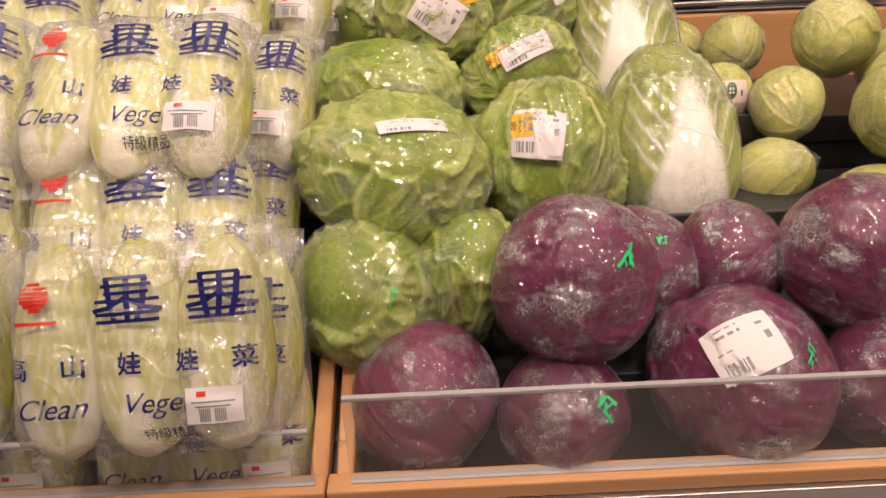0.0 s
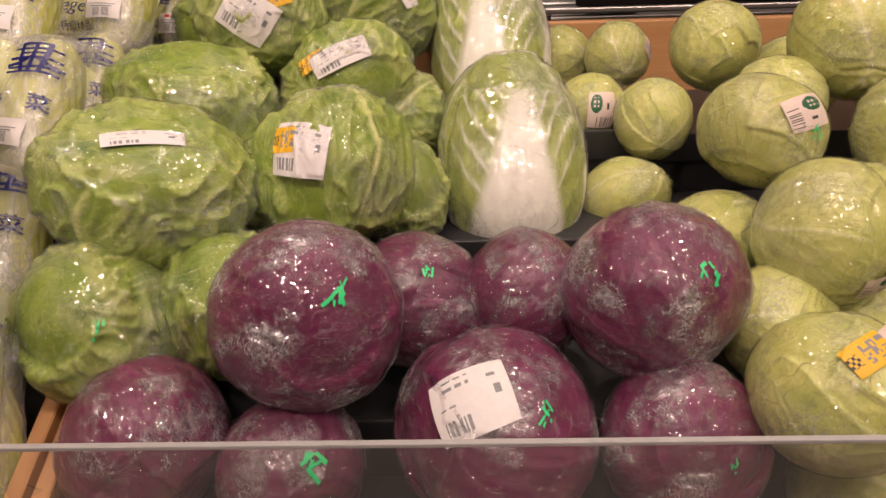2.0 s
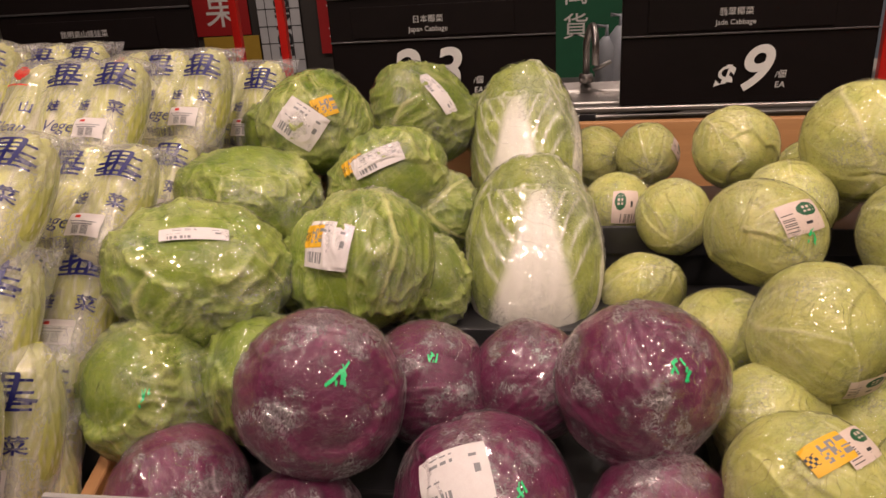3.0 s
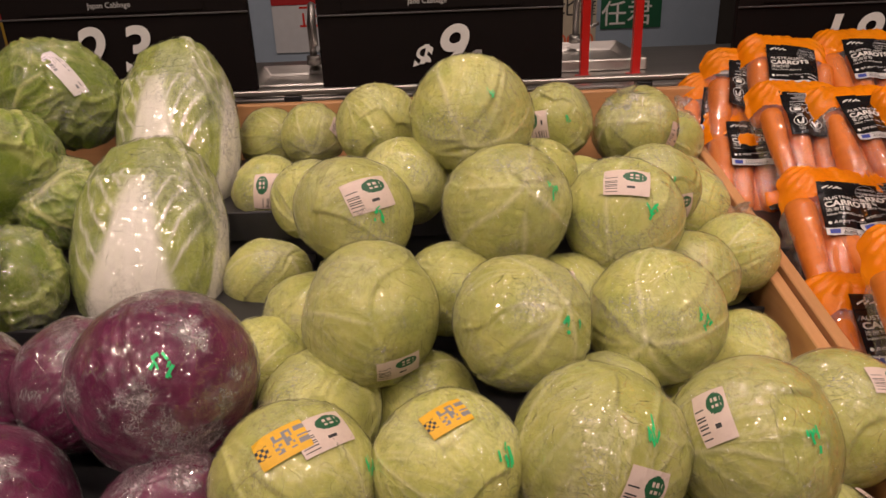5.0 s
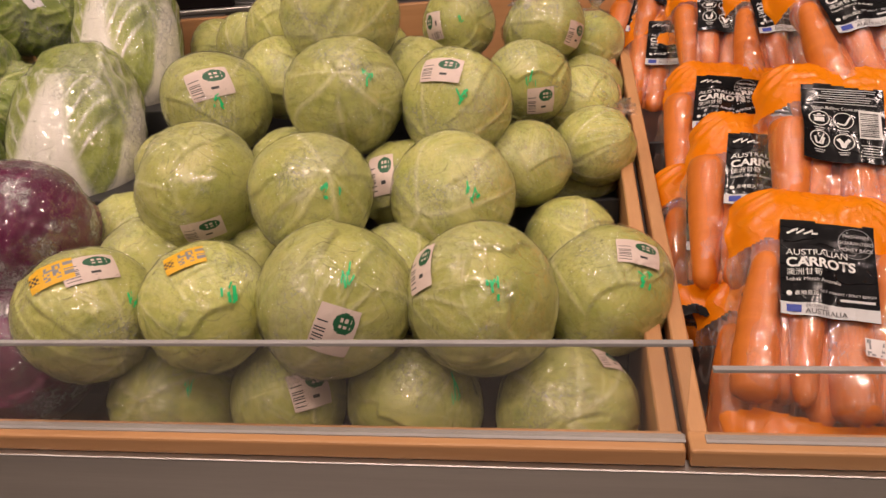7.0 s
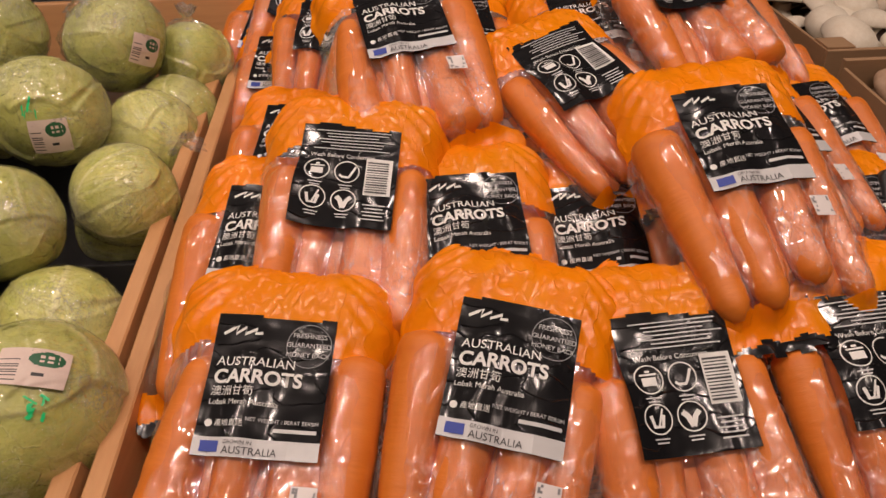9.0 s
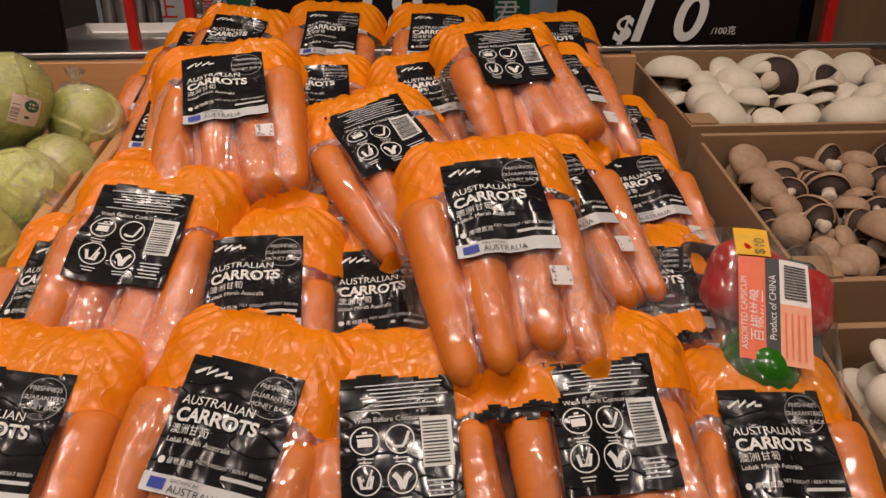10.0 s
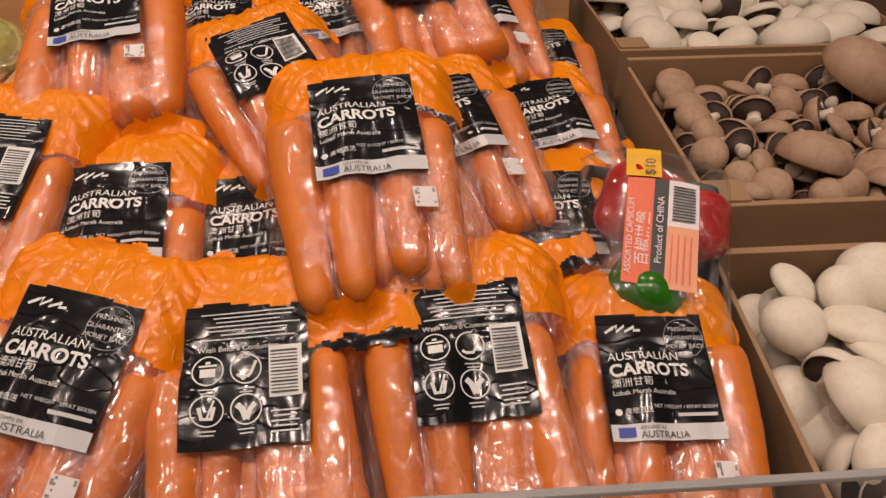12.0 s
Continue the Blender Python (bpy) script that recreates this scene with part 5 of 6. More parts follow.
        part("silver_band", bars([(0.0, -0.0145, 0.098, 0.0145)], lift, 0.0003), M["silver"], lab, "silver band")
        part("flag", bars([(-0.036, -0.0145, 0.015, 0.0085)], lift, 0.0009), M["flag"], lab)
        part("flag_mark", stroke(stroke(bmesh.new(), [(-0.043, -0.0105), (-0.037, -0.0145)], 0.001, lift), [(-0.043, -0.0145), (-0.037, -0.0105)], 0.001, lift), M["chalk"], lab)
        part("brand_mark", stroke(bmesh.new(), [(-0.042, 0.077), (-0.035, 0.0815), (-0.031, 0.084), (-0.032, 0.0775), (-0.024, 0.0835), (-0.0245, 0.0775), (-0.015, 0.0825), (-0.016, 0.0785), (-0.010, 0.079)], 0.0026, lift), M["chalk"], lab, "white brush mark")
        part("seal_ring", ring(bmesh.new(), 0.029, 0.071, 0.0178, 0.0185, lift, 36), M["grey_ink"], lab)
        part("seal_ring", ring(bmesh.new(), 0.029, 0.071, 0.0110, 0.0114, lift, 36), M["grey_ink"], lab)
        for body_text, y in (("FRESHNESS", 0.079), ("GUARANTEED", 0.071), ("MONEY BACK", 0.063)):
            writing("writing", body_text, 0.0056, M["silver"], lab, pose(0.029, y, 0), 0, 0, "CENTER", lift)
        writing("writing", "AUSTRALIAN", 0.0108, M["chalk"], lab, pose(-0.043, 0.0535, 0), 0, 0, "LEFT", lift)
        writing("writing", "CARROTS", 0.0158, M["chalk"], lab, pose(-0.043, 0.0405, 0), 0, 0.0005, "LEFT", lift)
        writing("writing", "澳洲甘筍", 0.0088, M["chalk"], lab, pose(-0.043, 0.0285, 0), 0, 0, "LEFT", lift)
        writing("writing", "Lobak Merah Australia", 0.0060, M["chalk"], lab, pose(-0.043, 0.0200, 0), 0, 0, "LEFT", lift)
        writing("writing", "NET WEIGHT / BERAT BERSIH", 0.0043, M["silver"], lab, pose(0.046, 0.0070, 0), 0, 0, "RIGHT", lift)
        part("tick_ring", ring(bmesh.new(), -0.040, 0.0035, 0.0, 0.0030, lift, 14), M["chalk"], lab)
        writing("writing", "產地直送", 0.0058, M["chalk"], lab, pose(-0.035, 0.0035, 0), 0, 0, "LEFT", lift)
        part("weight_print", bars([(0.028, 0.0005, 0.034, 0.0030)], lift, 0.0004), M["silver"], lab)
        writing("writing", "GROWN IN", 0.0042, M["ink"], lab, pose(-0.025, -0.0110, 0), 0, 0, "LEFT", lambda x, y: lift(x, y))
        writing("writing", "AUSTRALIA", 0.0082, M["ink"], lab, pose(-0.025, -0.0172, 0), 0, 0, "LEFT", lambda x, y: lift(x, y))
        part("code_panel", bars([(0.042, -0.050, 0.020, 0.020)], on_film, 0.0002), M["paper"], t, "small pale code panel")
        part("code_dots", bars([(0.0343 + 0.0022 * i, -0.0577 + 0.0022 * j, 0.0021, 0.0021) for i in range(8) for j in range(8) if rng.random() < 0.5], on_film, 0.0008), M["grey_ink"], t)["kind"] = "stuff"
    return t


def slope(x, y, z, el, yaw, roll=0.0):
    """A pose on the sloping heap: el degrees up from level, turned by yaw on its own face."""
    return pose(x, y, z, el, roll, 0) @ pose(0, 0, -0.022, 0, 0, yaw)


BAGS = [carrot_bag(1, False), carrot_bag(2, False), carrot_bag(3, True), carrot_bag(4, False), carrot_bag(5, True)]
SPOTS = [
    (3, 1.708, 1.175, 1.15, 32, 10), (2, 1.632, 0.985, 1.035, 36, -8), (1, 1.762, 0.955, 0.990, 34, 2), (0, 1.888, 0.970, 0.965, 34, 1),
    (1, 2.011, 0.940, 1.074, 33, 6), (0, 2.10, 1.055, 1.045, 30, 16), (4, 1.905, 1.13, 1.10, 30, 24), (0, 1.965, 1.335, 1.115, 30, 6),
    (1, 1.79, 1.385, 1.105, 30, 4), (2, 2.070, 1.300, 1.165, 30, 10), (0, 2.155, 1.34, 1.12, 30, 14), (0, 1.607, 1.645, 1.15, 36, -12),
    (1, 1.785, 1.66, 1.155, 36, -4), (0, 1.975, 1.645, 1.15, 36, -6), (1, 2.195, 1.60, 1.14, 34, 4), (0, 2.232, 1.175, 1.01, 28, 10),
    (1, 2.205, 1.01, 0.945, 30, 2), (1, 1.757, 0.775, 0.945, 39, -16), (2, 1.91, 0.775, 0.925, 39, 3), (4, 2.090, 0.790, 0.925, 39, 3),
    (3, 2.255, 0.800, 0.880, 34, -2), (3, 1.568, 0.790, 0.936, 36, -8), (1, 1.548, 1.250, 0.985, 32, -10), (4, 1.590, 1.500, 1.085, 34, -6),
    (3, 1.510, 1.030, 0.885, 32, -6), (1, 1.545, 0.985, 0.975, 34, -10), (0, 1.505, 1.540, 1.020, 34, -8), (3, 1.680, 1.440, 1.09, 30, 0),
    (1, 1.478, 1.650, 1.060, 42, -16), (2, 1.535, 1.665, 1.110, 42, -14), (3, 1.545, 0.800, 0.835, 34, -4), (0, 1.70, 0.800, 0.845, 34, 4), (3, 1.88, 0.82, 0.84, 34, 0), (0, 2.06, 0.82, 0.84, 34, 2),
    (1, 1.65, 1.05, 0.955, 22, 4), (0, 1.85, 1.10, 0.965, 22, -4), (1, 2.05, 1.12, 0.97, 22, 3), (0, 2.27, 1.42, 1.03, 26, 6), (1, 1.6, 1.25, 0.99, 22, 0), (0, 1.8, 1.3, 1.01, 22, 0), (1, 2.0, 1.3, 1.01, 22, 5),
    (0, 2.02, 1.5, 1.04, 25, 0), (1, 1.83, 1.5, 1.04, 25, 2), (0, 1.62, 1.5, 1.04, 25, -2), (1, 2.2, 1.5, 1.03, 25, 2),
]
used = set()
for k, x, y, z, el, yaw in SPOTS:
    m = slope(x, y, z, el, yaw)
    if k not in used:
        BAGS[k].matrix_world = m
        used.add(k)
    else:
        copy_thing(BAGS[k], m)

# ---- pack of peppers ----


def pepper_mesh(mat, seed):
    me, d = ball(4)
    phi = np.arctan2(d[:, 1], d[:, 0])
    r = 1 + 0.09 * np.cos(4 * phi + seed) * np.sqrt(np.clip(1 - d[:, 2] ** 2, 0, 1)) + 0.02 * waves(d, 3, 5, seed)
    co = d * r[:, None]
    co[:, 2] -= 0.35 * np.exp(-((d[:, 0] ** 2 + d[:, 1] ** 2) / 0.10)) * (d[:, 2] > 0)
    me.vertices.foreach_set("co", co.ravel())
    me.polygons.foreach_set("use_smooth", [True] * len(me.polygons))
    me.materials.append(mat)
    return me


def pepper_pack():
    t = tagged(new("pepper_pack"), "black tray of red and green peppers wrapped in film", "pepper pack")
    bm = box_bm((-0.08, -0.115, 0), (0.08, 0.115, 0.035), 0.012)
    top = [f for f in bm.faces if f.normal.z > 0.9]
    bmesh.ops.inset_region(bm, faces=top, thickness=0.008)
    bmesh.ops.translate(bm, verts=list({v for f in top for v in f.verts}), vec=(0, 0, -0.024))
    part("tray", bm, M["black"], t, "black foam tray", True)
    for name, mat, y, s, sx in (("red_pepper", "pepper_red", 0.055, 3, -0.010), ("red_pepper", "pepper_red", 0.040, 8, 0.040), ("green_pepper", "pepper_green", -0.05, 5, 0.0)):
        big = name == "green_pepper" or s == 3
        p = new(name, pepper_mesh(M[mat], s))
        p.parent = t
        p.matrix_basis = pose(sx, y, 0.048, 40 if big else 10, 15 * s, 20) @ Matrix.Diagonal((0.062 if big else 0.042, 0.050 if big else 0.040, 0.046 if big else 0.042, 1))
        part("stalk", tube_bm([(0, 0, 0.6), (0.05, 0, 0.85), (0.12, 0.02, 1.05)], 0.12, 8), M["stem_green"], p, "green stalk", True)

    def skin(x, y):
        e = max(0.0, 1 - (abs(x) / 0.081) ** 4) * max(0.0, 1 - (abs(y) / 0.116) ** 6)
        return 0.034 + 0.074 * math.sqrt(e) + 0.002 * math.sin(60 * x + 20 * y)

    f = part("film", sheet(skin, -0.0805, 0.0805, -0.1155, 0.1155, 30, 40, 0), M["pepper_film"], t, "clear stretched film", True)
    f.visible_shadow = False
    part("label", bars([(-0.028, -0.006, 0.026, 0.118)], skin, 0.0015), M["coral"], t, "coral label")
    part("label_stripe", bars([(-0.008, -0.006, 0.014, 0.118)], skin, 0.0015), M["ink"], t, "black label stripe")
    part("label_foot", bars([(0.014, -0.032, 0.030, 0.066)], skin, 0.0015), M["peach"], t, "peach label foot")
    part("barcode_panel", bars([(0.014, 0.027, 0.030, 0.052)], skin, 0.0015), M["paper"], t)
    for i in range(12):
        part("barcode_bar", bars([(0.014, 0.008 + 0.0034 * i, 0.022, 0.0018)], skin, 0.0026), M["ink"], t)
    part("small_print", bars([(0.004 + 0.006 * i, -0.034, 0.0014, 0.05) for i in range(4)], skin, 0.0026), M["coral"], t)
    writing("writing", "ASSORTED CAPSICUM", 0.0085, M["paper"], t, pose(-0.036, -0.014, 0, 0, 0, 90), 0, 0, "CENTER", lambda x, y: skin(x, y) + 0.0012)
    writing("writing", "百椒拼盤", 0.015, M["paper"], t, pose(-0.023, -0.016, 0, 0, 0, 90), 0, 0, "CENTER", lambda x, y: skin(x, y) + 0.0012)
    writing("writing", "Product of CHINA", 0.0095, M["paper"], t, pose(-0.008, -0.004, 0, 0, 0, 90), 0, 0, "CENTER", lambda x, y: skin(x, y) + 0.0012)
    part("discount_sticker", bars([(-0.026, 0.074, 0.034, 0.040)], skin, 0.003), M["yellow"], t, "yellow discount sticker")
    writing("writing", "$10", 0.014, M["ink"], t, pose(-0.020, 0.066, 0, 0, 0, 90), 0, 0, "CENTER", lambda x, y: skin(x, y) + 0.0026)
    return t


pepper_pack().matrix_world = pose(2.292, 0.990, 0.925, 36, 0, 0) @ pose(0, 0, 0, 0, 0, -14)

# ---- mushrooms in cardboard boxes ----


def lathe(profile, seg=28):
    bm = bmesh.new()
    rings = [[bm.verts.new((r * math.cos(2 * math.pi * k / seg), r * math.sin(2 * math.pi * k / seg), z)) for k in range(seg)] for r, z in profile]
    for a, b in zip(rings, rings[1:]):
        for k in range(seg):
            bm.faces.new((a[k], a[(k + 1) % seg], b[(k + 1) % seg], b[k]))
    bm.faces.new(rings[0][::-1])
    bm.faces.new(rings[-1])
    return bm


def wobble(bm, amount, seed):
    rng = np.random.RandomState(seed)
    a, b = rng.uniform(0, 6.28, 2)
    for v in bm.verts:
        phi = math.atan2(v.co.y, v.co.x)
        k = 1 + amount * math.sin(2 * phi + a) + 0.6 * amount * math.sin(3 * phi + b)
        v.co.x *= k
        v.co.y *= k
        v.co.z += amount * 0.4 * math.sin(phi + a) * math.hypot(v.co.x, v.co.y)
    return bm


def mushroom(kind, flat, seed):
    cap_mat = M["white_cap"] if kind == "white" else M["brown_cap"]
    t = tagged(new(kind + "_mushroom"), {"white": "white button mushroom with a short stalk", "brown": "brown mushroom with dark gills", "portobello": "large pale flat mushroom with dark gills"}[kind], "mushroom", kind + " mushrooms in a cardboard box")
    if kind == "portobello":
        cap_mat = M["white_cap"]
    h = 0.75 if not flat else 0.48
    prof = [(0.04, h)] + [(math.sin(a), h * math.cos(a) ** 0.9 if math.cos(a) > 0 else 0) for a in [0.2 * i for i in range(1, 8)]]
    prof += [(1.01, -0.05), (0.985, -0.11), (0.955, -0.12), (0.93, -0.06), (0.92, 0.0)]
    part("cap", wobble(lathe(prof), 0.04, seed), cap_mat, t, "", True)
    part("gill_disc", wobble(lathe([(0.945, -0.05), (0.6, 0.03), (0.3, 0.05), (0.24, 0.04)]), 0.04, seed), M["gill"], t, "dark gills", True)
    part("stalk", wobble(lathe([(0.30, 0.06), (0.27, -0.2), (0.30, -0.45), (0.33, -0.58), (0.26, -0.66)], 16), 0.08, seed + 1), M["stalk"], t, "", True)
    return t


def card_box(x0, x1, y0, y1, z0, z1, lean, label):
    t = tagged(new("cardboard_box"), label, "cardboard box", "cardboard mushroom boxes")
    w, d, h = x1 - x0, y1 - y0, z1 - z0
    th = 0.006
    part("base", box_bm((0, 0, 0), (w, d, th)), M["card_in"], t)
    part("front_wall", box_bm((0, 0, 0), (w, th * 1.6, h), 0.001), M["card"], t)
    part("back_wall", box_bm((0, d - th * 1.6, 0), (w, d, h + 0.012), 0.001), M["card"], t)
    part("side_wall", box_bm((0, th * 1.6, 0), (th, d - th * 1.6, h), 0.001), M["card"], t)
    part("side_wall", box_bm((w - th, th * 1.6, 0), (w, d - th * 1.6, h), 0.001), M["card"], t)
    for sx in (0.002, w - 0.05):
        part("corner_flap", box_bm((sx, 0.006, h - 0.002), (sx + 0.048, 0.05, h + 0.004), 0.001), M["card"], t)
    t.matrix_world = pose(x0, y0, z0, lean)
    return t


BOXES = [((2.405, 2.93, 1.51, 1.90, 0.955, 1.06, 9), "open cardboard box of large white mushrooms"),
         ((2.40, 2.93, 1.09, 1.475, 0.862, 0.97, 12), "open cardboard box of brown mushrooms"),
         ((2.385, 2.93, 0.69, 1.06, 0.735, 0.825, 17), "open cardboard box of white button mushrooms")]
for b, lab in BOXES:
    card_box(*b, lab)
VAR = {k: [mushroom(k, f, s) for s, f in enumerate((False, True, False))] for k in ("portobello", "brown", "white")}
rng = random.Random(11)


def fill(kind, b, size, nx, ny, layers, z_in):
    x0, x1, y0, y1, z0, z1, lean = b
    base = pose(x0, y0, z0, lean)
    first = set()
    for layer in range(layers):
        for j in range(ny):
            for i in range(nx):
                s = size * rng.uniform(0.6, 1.25)
                x = 0.03 + (x1 - x0 - 0.06) * (i + 0.5 + rng.uniform(-0.3, 0.3) + 0.25 * (layer % 2)) / nx
                y = 0.03 + (y1 - y0 - 0.06) * (j + 0.5 + rng.uniform(-0.3, 0.3)) / ny
                z = z_in + layer * size * 0.75
                over = rng.random() < (0.16 if kind != "brown" else 0.5)
                tilt = rng.uniform(150, 215) if over else rng.uniform(-45, 45)
                if over:
                    tilt = rng.uniform(-150, -80)
                m = base @ pose(min(x, x1 - x0 - 0.03), y, z, tilt, rng.uniform(-35, 35), rng.uniform(-60, 60)) @ Matrix.Scale(s, 4)
                k = rng.randrange(3)
                v = VAR[kind][k]
                if k not in first:
                    v.matrix_world = m
                    first.add(k)
                else:
                    o = copy_thing(v, m)
                    o.matrix_world = m


fill("portobello", BOXES[0][0], 0.048, 6, 4, 2, 0.050)
fill("brown", BOXES[1][0], 0.028, 10, 7, 2, 0.065)
fill("white", BOXES[2][0], 0.037, 8, 6, 3, 0.040)

b2 = BOXES[1][0]
for x, y, z, s, tilt in ((0.33, 0.30, 0.125, 0.060, 20), (0.43, 0.22, 0.125, 0.066, -20), (0.46, 0.32, 0.13, 0.062, 10), (0.35, 0.13, 0.11, 0.050, -15), (0.44, 0.09, 0.11, 0.055, 5), (0.17, 0.10, 0.105, 0.046, -10)):
    m = pose(b2[0], b2[2], b2[4], b2[6]) @ pose(x, y, z, tilt, 15, 40 * x) @ Matrix.Scale(s, 4)
    o = copy_thing(VAR["brown"][0], m)
    o.matrix_world = m
    o["label"] = "large dark brown mushroom in a cardboard box"

# ---- price boards ----


def price_board(x0, x1, zh, en, digits, unit, slat=1.29):
    t = tagged(new("price_board"), "black slatted price board with white figures", "price board", "price boards behind the bins")
    y = 1.945
    part("panel", box_bm((x0, y, 1.135), (x1, y + 0.02, 2.0), 0.003), M["board"], t, "matt black panel")
    part("name_slat", box_bm((x0 + 0.06, y - 0.004, slat + 0.010), (x1 - 0.10, y - 0.001, slat + 0.085), 0.001), M["board"], t, "black name slat")
    part("slat_edge", box_bm((x0, y - 0.006, slat), (x1, y - 0.001, slat + 0.004), 0.001), M["slat"], t, "grey metal slat edge")
    part("slat_edge", box_bm((x0, y - 0.006, slat + 0.105), (x1, y - 0.001, slat + 0.110), 0.001), M["slat"], t)
    face = y - 0.0065
    cx = (x0 + x1) / 2 - 0.03
    writing("writing", zh, 0.0195, M["print"], t, pose(cx, face + 0.001, slat + 0.050) @ UPRIGHT)
    writing("writing", en, 0.0168, M["print"], t, pose(cx, face + 0.001, slat + 0.027) @ UPRIGHT)
    for s, dx, z, size, sh in digits:
        writing("price_figure", s, size, M["chalk"], t, pose(dx, face, z) @ UPRIGHT, sh, 0.003)
    for s, dx, z in unit:
        writing("writing", s, 0.020, M["chalk"], t, pose(dx, face, z) @ UPRIGHT, 0.1)
    return t


price_board(-1.02, -0.468, "昆明高山娃娃菜", "Kunming Baby Cabbage", [], [], 1.318)
price_board(-0.105, 0.461, "日本椰菜", "Japan Cabbage", [("2", 0.085, 1.235, 0.15, 0.15), ("3", 0.190, 1.235, 0.15, 0.15)], [("/個", 0.268, 1.212), ("EA", 0.268, 1.188)], 1.315)
price_board(0.618, 1.195, "翡翠椰菜", "Jade Cabbage", [("$", 0.855, 1.195, 0.075, 0.3), ("9", 0.918, 1.212, 0.145, 0.3)], [("/個", 0.988, 1.200), ("EA", 0.988, 1.176)], 1.298)
price_board(1.607, 2.117, "澳洲甘筍", "Meadows Australia Carrot".split(" ", 1)[1], [("1", 1.830, 1.202, 0.14, 0.2), ("8", 1.915, 1.202, 0.14, 0.2)], [], 1.280)
price_board(2.258, 2.80, "香港蘑菇", "Hong Kong Mushroom", [("$", 2.398, 1.168, 0.07, 0.25), ("1", 2.432, 1.188, 0.14, 0.3), ("0", 2.540, 1.188, 0.14, 0.25)], [("/100克", 2.628, 1.163)], 1.268)
rail = tagged(mesh_object("sign_rail", box_bm((-1.2, 1.945, 1.118), (3.4, 1.975, 1.133), 0.004), M["steel"]), "steel rail under the price boards", "rail")
for x in (-1.1, 0.54, 1.4, 2.19, 3.2):
    part("leg", box_bm((x - 0.02, 1.947, 0.0), (x + 0.02, 1.975, 1.1175), 0.003), M["black"], rail)

# ---- the food counter behind ----
counter = tagged(new("steel_counter"), "steel service counter with a sink behind the boards", "counter")
part("top", box_bm((-1.6, 2.0, 1.065), (2.95, 2.62, 1.10), 0.006), M["steel"], counter, "steel worktop")
part("body", box_bm((-1.58, 2.08, 0.0), (2.93, 2.6, 1.064)), M["tray"], counter)


def basin(x0, x1, y0, y1):
    t = tagged(new("sink"), "stainless steel sink basin set on the counter", "sink")
    bm = box_bm((x0, y0, 1.101), (x1, y1, 1.135), 0.006)
    top = [f for f in bm.faces if f.normal.z > 0.9]
    bmesh.ops.inset_region(bm, faces=top, thickness=0.025)
    bmesh.ops.translate(bm, verts=list({v for f in top for v in f.verts}), vec=(0, 0, -0.027))
    part("bowl", bm, M["steel"], t)
    return t


def tap(x, y):
    t = tagged(new("tap"), "chrome swan-neck tap on the sink counter", "tap")
    pts = [(x, y, 1.136), (x, y, 1.25)] + [(x + 0.02 * math.sin(a / 2), y - 0.05 + 0.05 * math.cos(a), 1.25 + 0.05 * math.sin(a)) for a in [math.pi * k / 8 for k in range(1, 9)]] + [(x + 0.02, y - 0.10, 1.20)]
    part("spout", tube_bm(pts, 0.010), M["steel"], t, "", True)
    part("base", tube_bm([(x, y, 1.136), (x, y, 1.16)], 0.02), M["steel"], t, "", True)
    part("lever", tube_bm([(x + 0.02, y, 1.17), (x + 0.07, y - 0.01, 1.195)], 0.006), M["steel"], t, "", True)
    return t


basin(0.40, 0.78, 2.015, 2.32)
tap(0.55, 2.30)
basin(1.0, 1.48, 2.2, 2.56)
tap(1.34, 2.52)
for x in (1.06, 1.10, 1.15, 1.19):
    t = tagged(mesh_object("steel_canister", lathe([(0.018, 0), (0.02, 0.004), (0.02, 0.14), (0.013, 0.15), (0.013, 0.165)], 16), M["steel"], None, True), "slim steel canister on the counter", "canister", "steel canisters")
    t.location = (x, 2.59, 1.101)
for x, h in ((0.585, 0.15), (0.545, 0.12)):
    t = tagged(new("soap_bottle"), "white pump bottle on the counter", "bottle")
    part("bottle", lathe([(0.03, 0), (0.034, 0.006), (0.034, h), (0.02, h + 0.02), (0.012, h + 0.03)], 18), M["bottle"], t, "", True)
    part("pump", tube_bm([(0, 0, h + 0.03), (0, 0, h + 0.06), (-0.03, 0, h + 0.062)], 0.006, 8), M["bottle"], t, "", True)
    t.matrix_world = pose(x + 0.07, 2.42, 1.101)


def post(x, y=2.12, mat="red_paint"):
    t = tagged(new("red_post"), "red painted square post on the counter", "post", "red counter posts")
    part("shaft", box_bm((x - 0.011, y - 0.011, 1.101), (x + 0.011, y + 0.011, 2.2), 0.002), M[mat], t)
    part("foot_plate", box_bm((x - 0.02, y - 0.02, 1.1005), (x + 0.02, y + 0.02, 1.106), 0.001), M[mat], t)


for x in (1.285, 1.422, -0.425, -0.29):
    post(x)
tagged(mesh_object("red_frame_post", box_bm((2.950, 2.10, 0), (2.974, 2.125, 3.2), 0.003), M["red_paint"]), "tall red painted frame post", "post")


def poster(name, x0, x1, z0, z1, mat, label, texts=(), y=2.64):
    t = tagged(new(name), label, "sign")
    part("sheet", box_bm((x0, y, z0), (x1, y + 0.012, z1), 0.002), M[mat], t)
    for s, x, z, size, m in texts:
        writing("writing", s, size, M[m], t, pose(x, y - 0.002, z) @ UPRIGHT, 0, 0.001)
    return t




def far_x(name, x0, x1, z0, z1, mat, label, texts=()):
    return poster(name, x0, x1, z0, z1, mat, label, texts, 7.16)


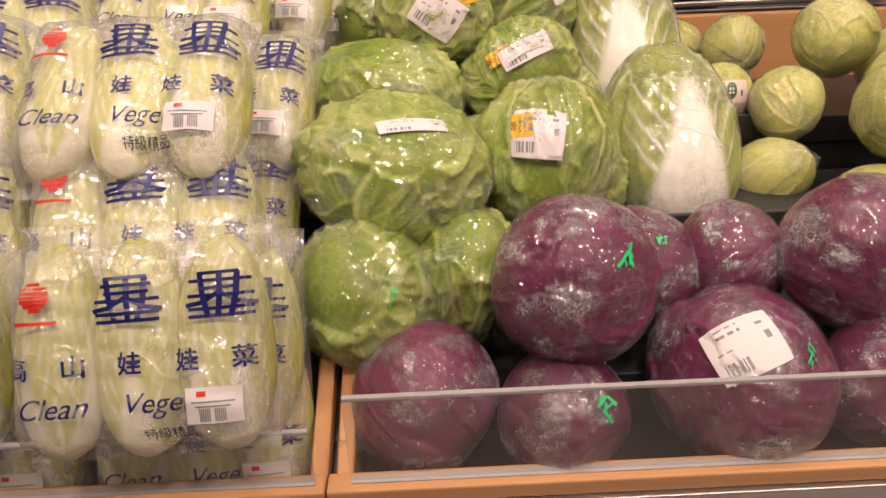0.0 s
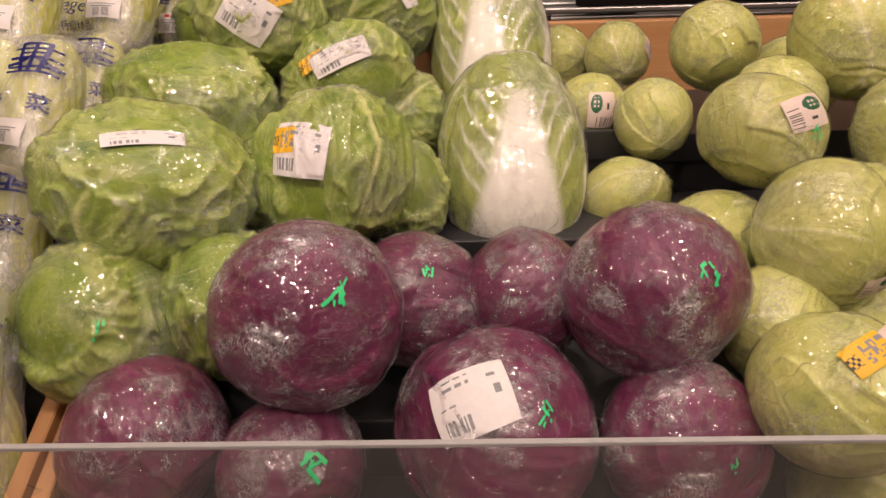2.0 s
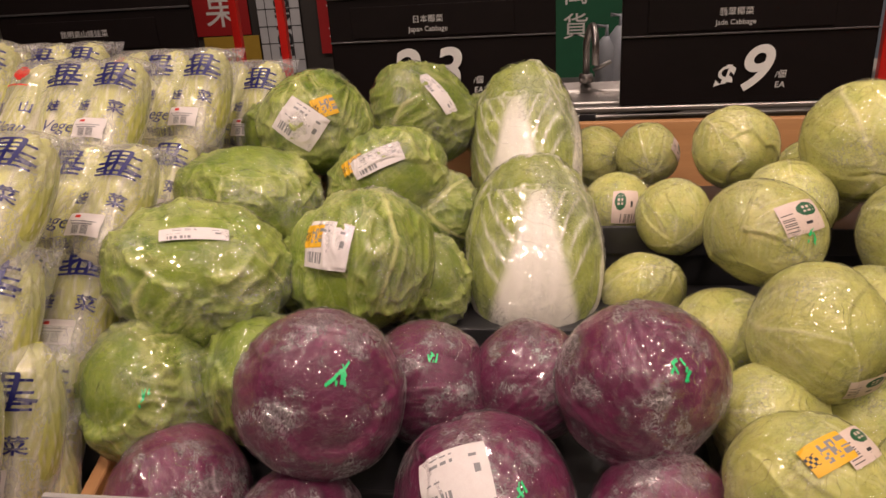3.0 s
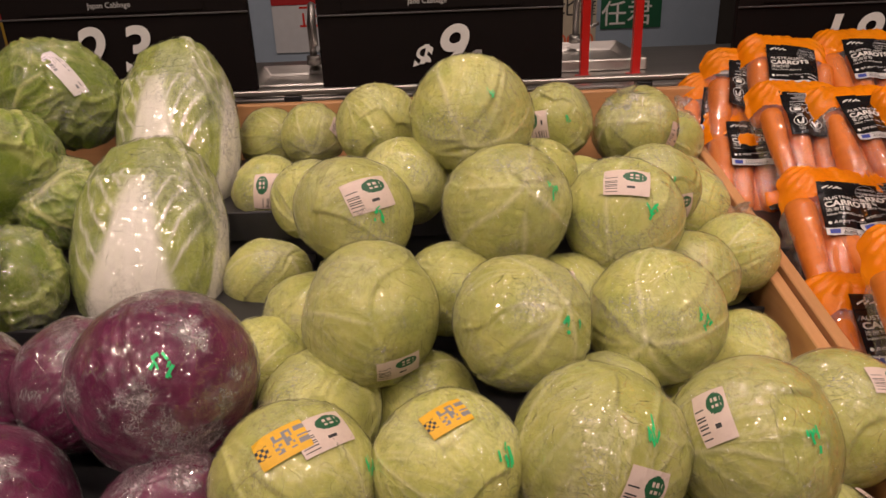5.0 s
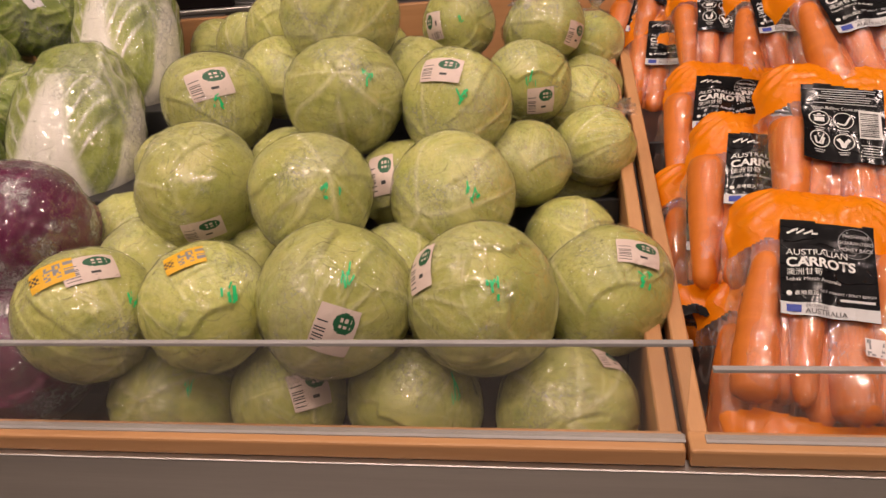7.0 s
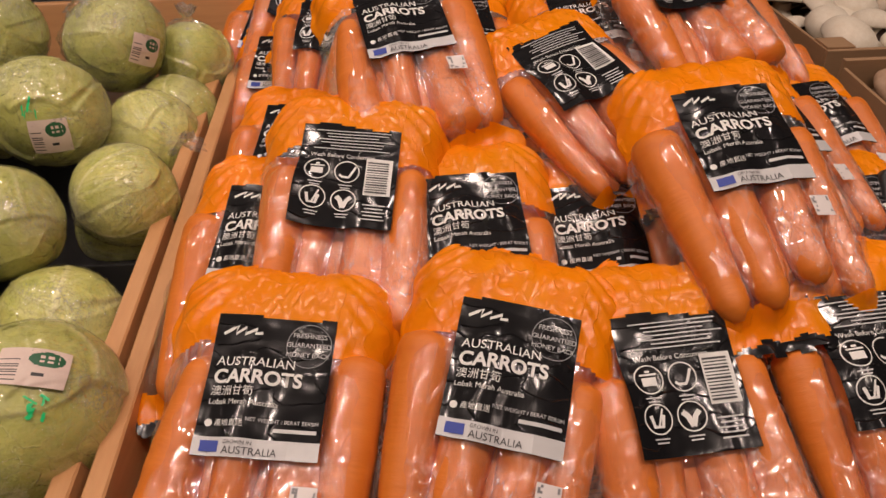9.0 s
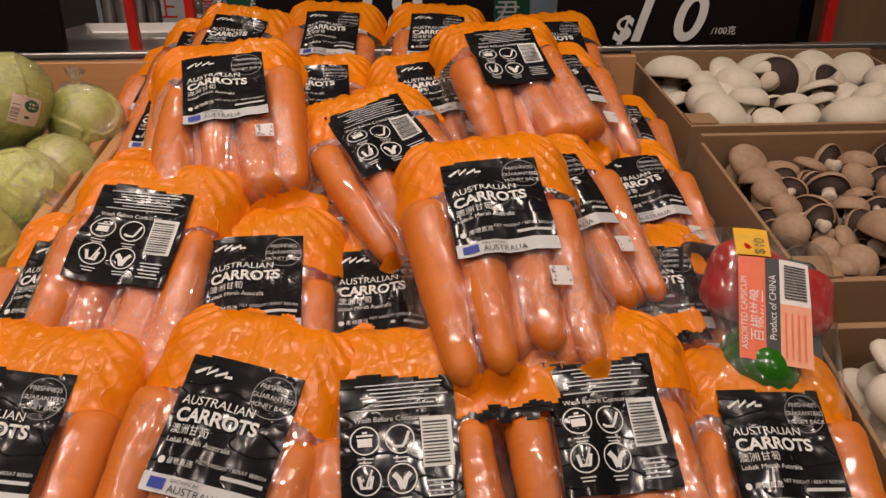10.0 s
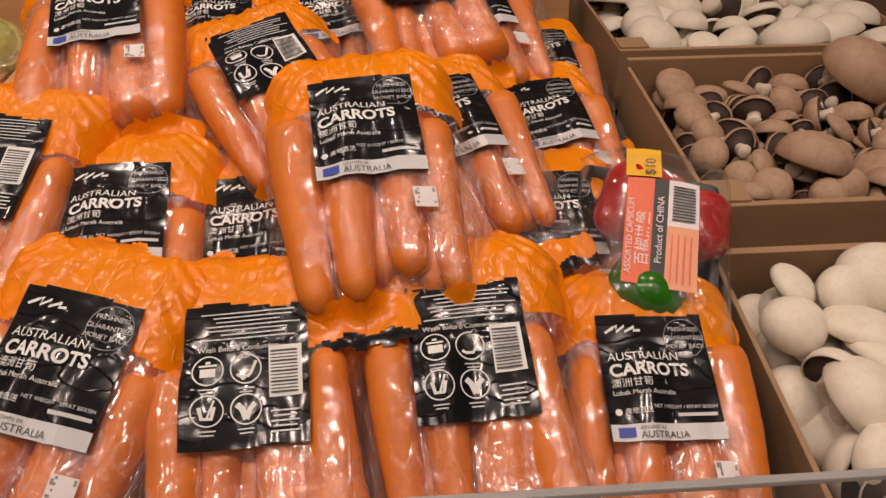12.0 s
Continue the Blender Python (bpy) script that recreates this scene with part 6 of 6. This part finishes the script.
structure("stall_panel", (-0.75, 7.175, 0.0), (1.35, 7.199, 2.6), M["poster_blue"], "pale blue panel of the food stall")
structure("stall_panel_2", (2.40, 7.175, 0.0), (3.60, 7.199, 2.6), M["poster_blue"], "pale blue panel of the food stall")
far_x("red_poster", -0.50, 0.34, 0.92, 2.2, "poster_red", "red poster with gold character", [("燒", 0.02, 1.22, 0.32, "gold")])
far_x("white_poster", -0.50, 0.34, 0.50, 0.915, "poster_white", "white strip with red characters", [("正", -0.16, 0.80, 0.22, "red_print"), ("貨", 0.17, 0.80, 0.22, "red_print")])
far_x("green_poster", 0.38, 1.20, 0.0, 2.2, "poster_green", "green poster with white characters", [("千", 0.66, 1.38, 0.24, "chalk"), ("萬", 0.66, 1.10, 0.24, "chalk"), ("貨", 0.66, 0.80, 0.24, "chalk")])
far_x("cream_poster", 1.70, 2.46, 0.0, 2.2, "poster_cream", "cream pizza poster with printed number", [("各式比薩", 2.08, 0.80, 0.19, "ink"), ("1945 0000", 2.08, 0.50, 0.17, "coral")])
far_x("green_poster", 2.50, 3.06, 0.60, 2.2, "poster_green", "green poster with white characters", [("任君", 2.74, 0.72, 0.24, "chalk"), ("美", 2.86, 1.30, 0.24, "chalk"), ("擇", 2.86, 1.0, 0.24, "chalk")])
far_x("red_poster", -3.45, -2.45, 0.88, 2.2, "poster_red", "red poster with white character", [("果", -2.72, 1.10, 0.36, "chalk")])
far_x("yellow_panel", -2.95, -2.38, 0.0, 0.87, "yellow_tile", "yellow tiled panel with dark joints", [("叫", -2.68, 0.62, 0.3, "poster_red")])
far_x("small_red_sign", -1.76, -1.48, 0.67, 2.2, "poster_red", "small red sign with white characters", [("三", -1.60, 1.15, 0.15, "chalk"), ("元", -1.60, 0.88, 0.15, "chalk")])
since = far_x("grid_poster", -2.36, -1.94, 0.50, 2.2, "poster_white", "grey grid poster with tall SINCE lettering")
part("green_foot", box_bm((-2.36, 7.15, 0.42), (-1.94, 7.17, 0.495)), M["poster_green"], since)
writing("writing", "SINCE", 0.20, M["ink"], since, pose(-2.12, 7.157, 0.93) @ UPRIGHT @ pose(0, 0, 0, 0, 0, -90), 0, 0.006)
for k in range(6):
    part("grid_line", box_bm((-2.36, 7.157, 0.62 + 0.16 * k), (-1.94, 7.159, 0.628 + 0.16 * k)), M["ink"], since)
for k in range(3):
    part("grid_line", box_bm((-2.28 + 0.12 * k, 7.1565, 0.5), (-2.273 + 0.12 * k, 7.1585, 2.2)), M["ink"], since)
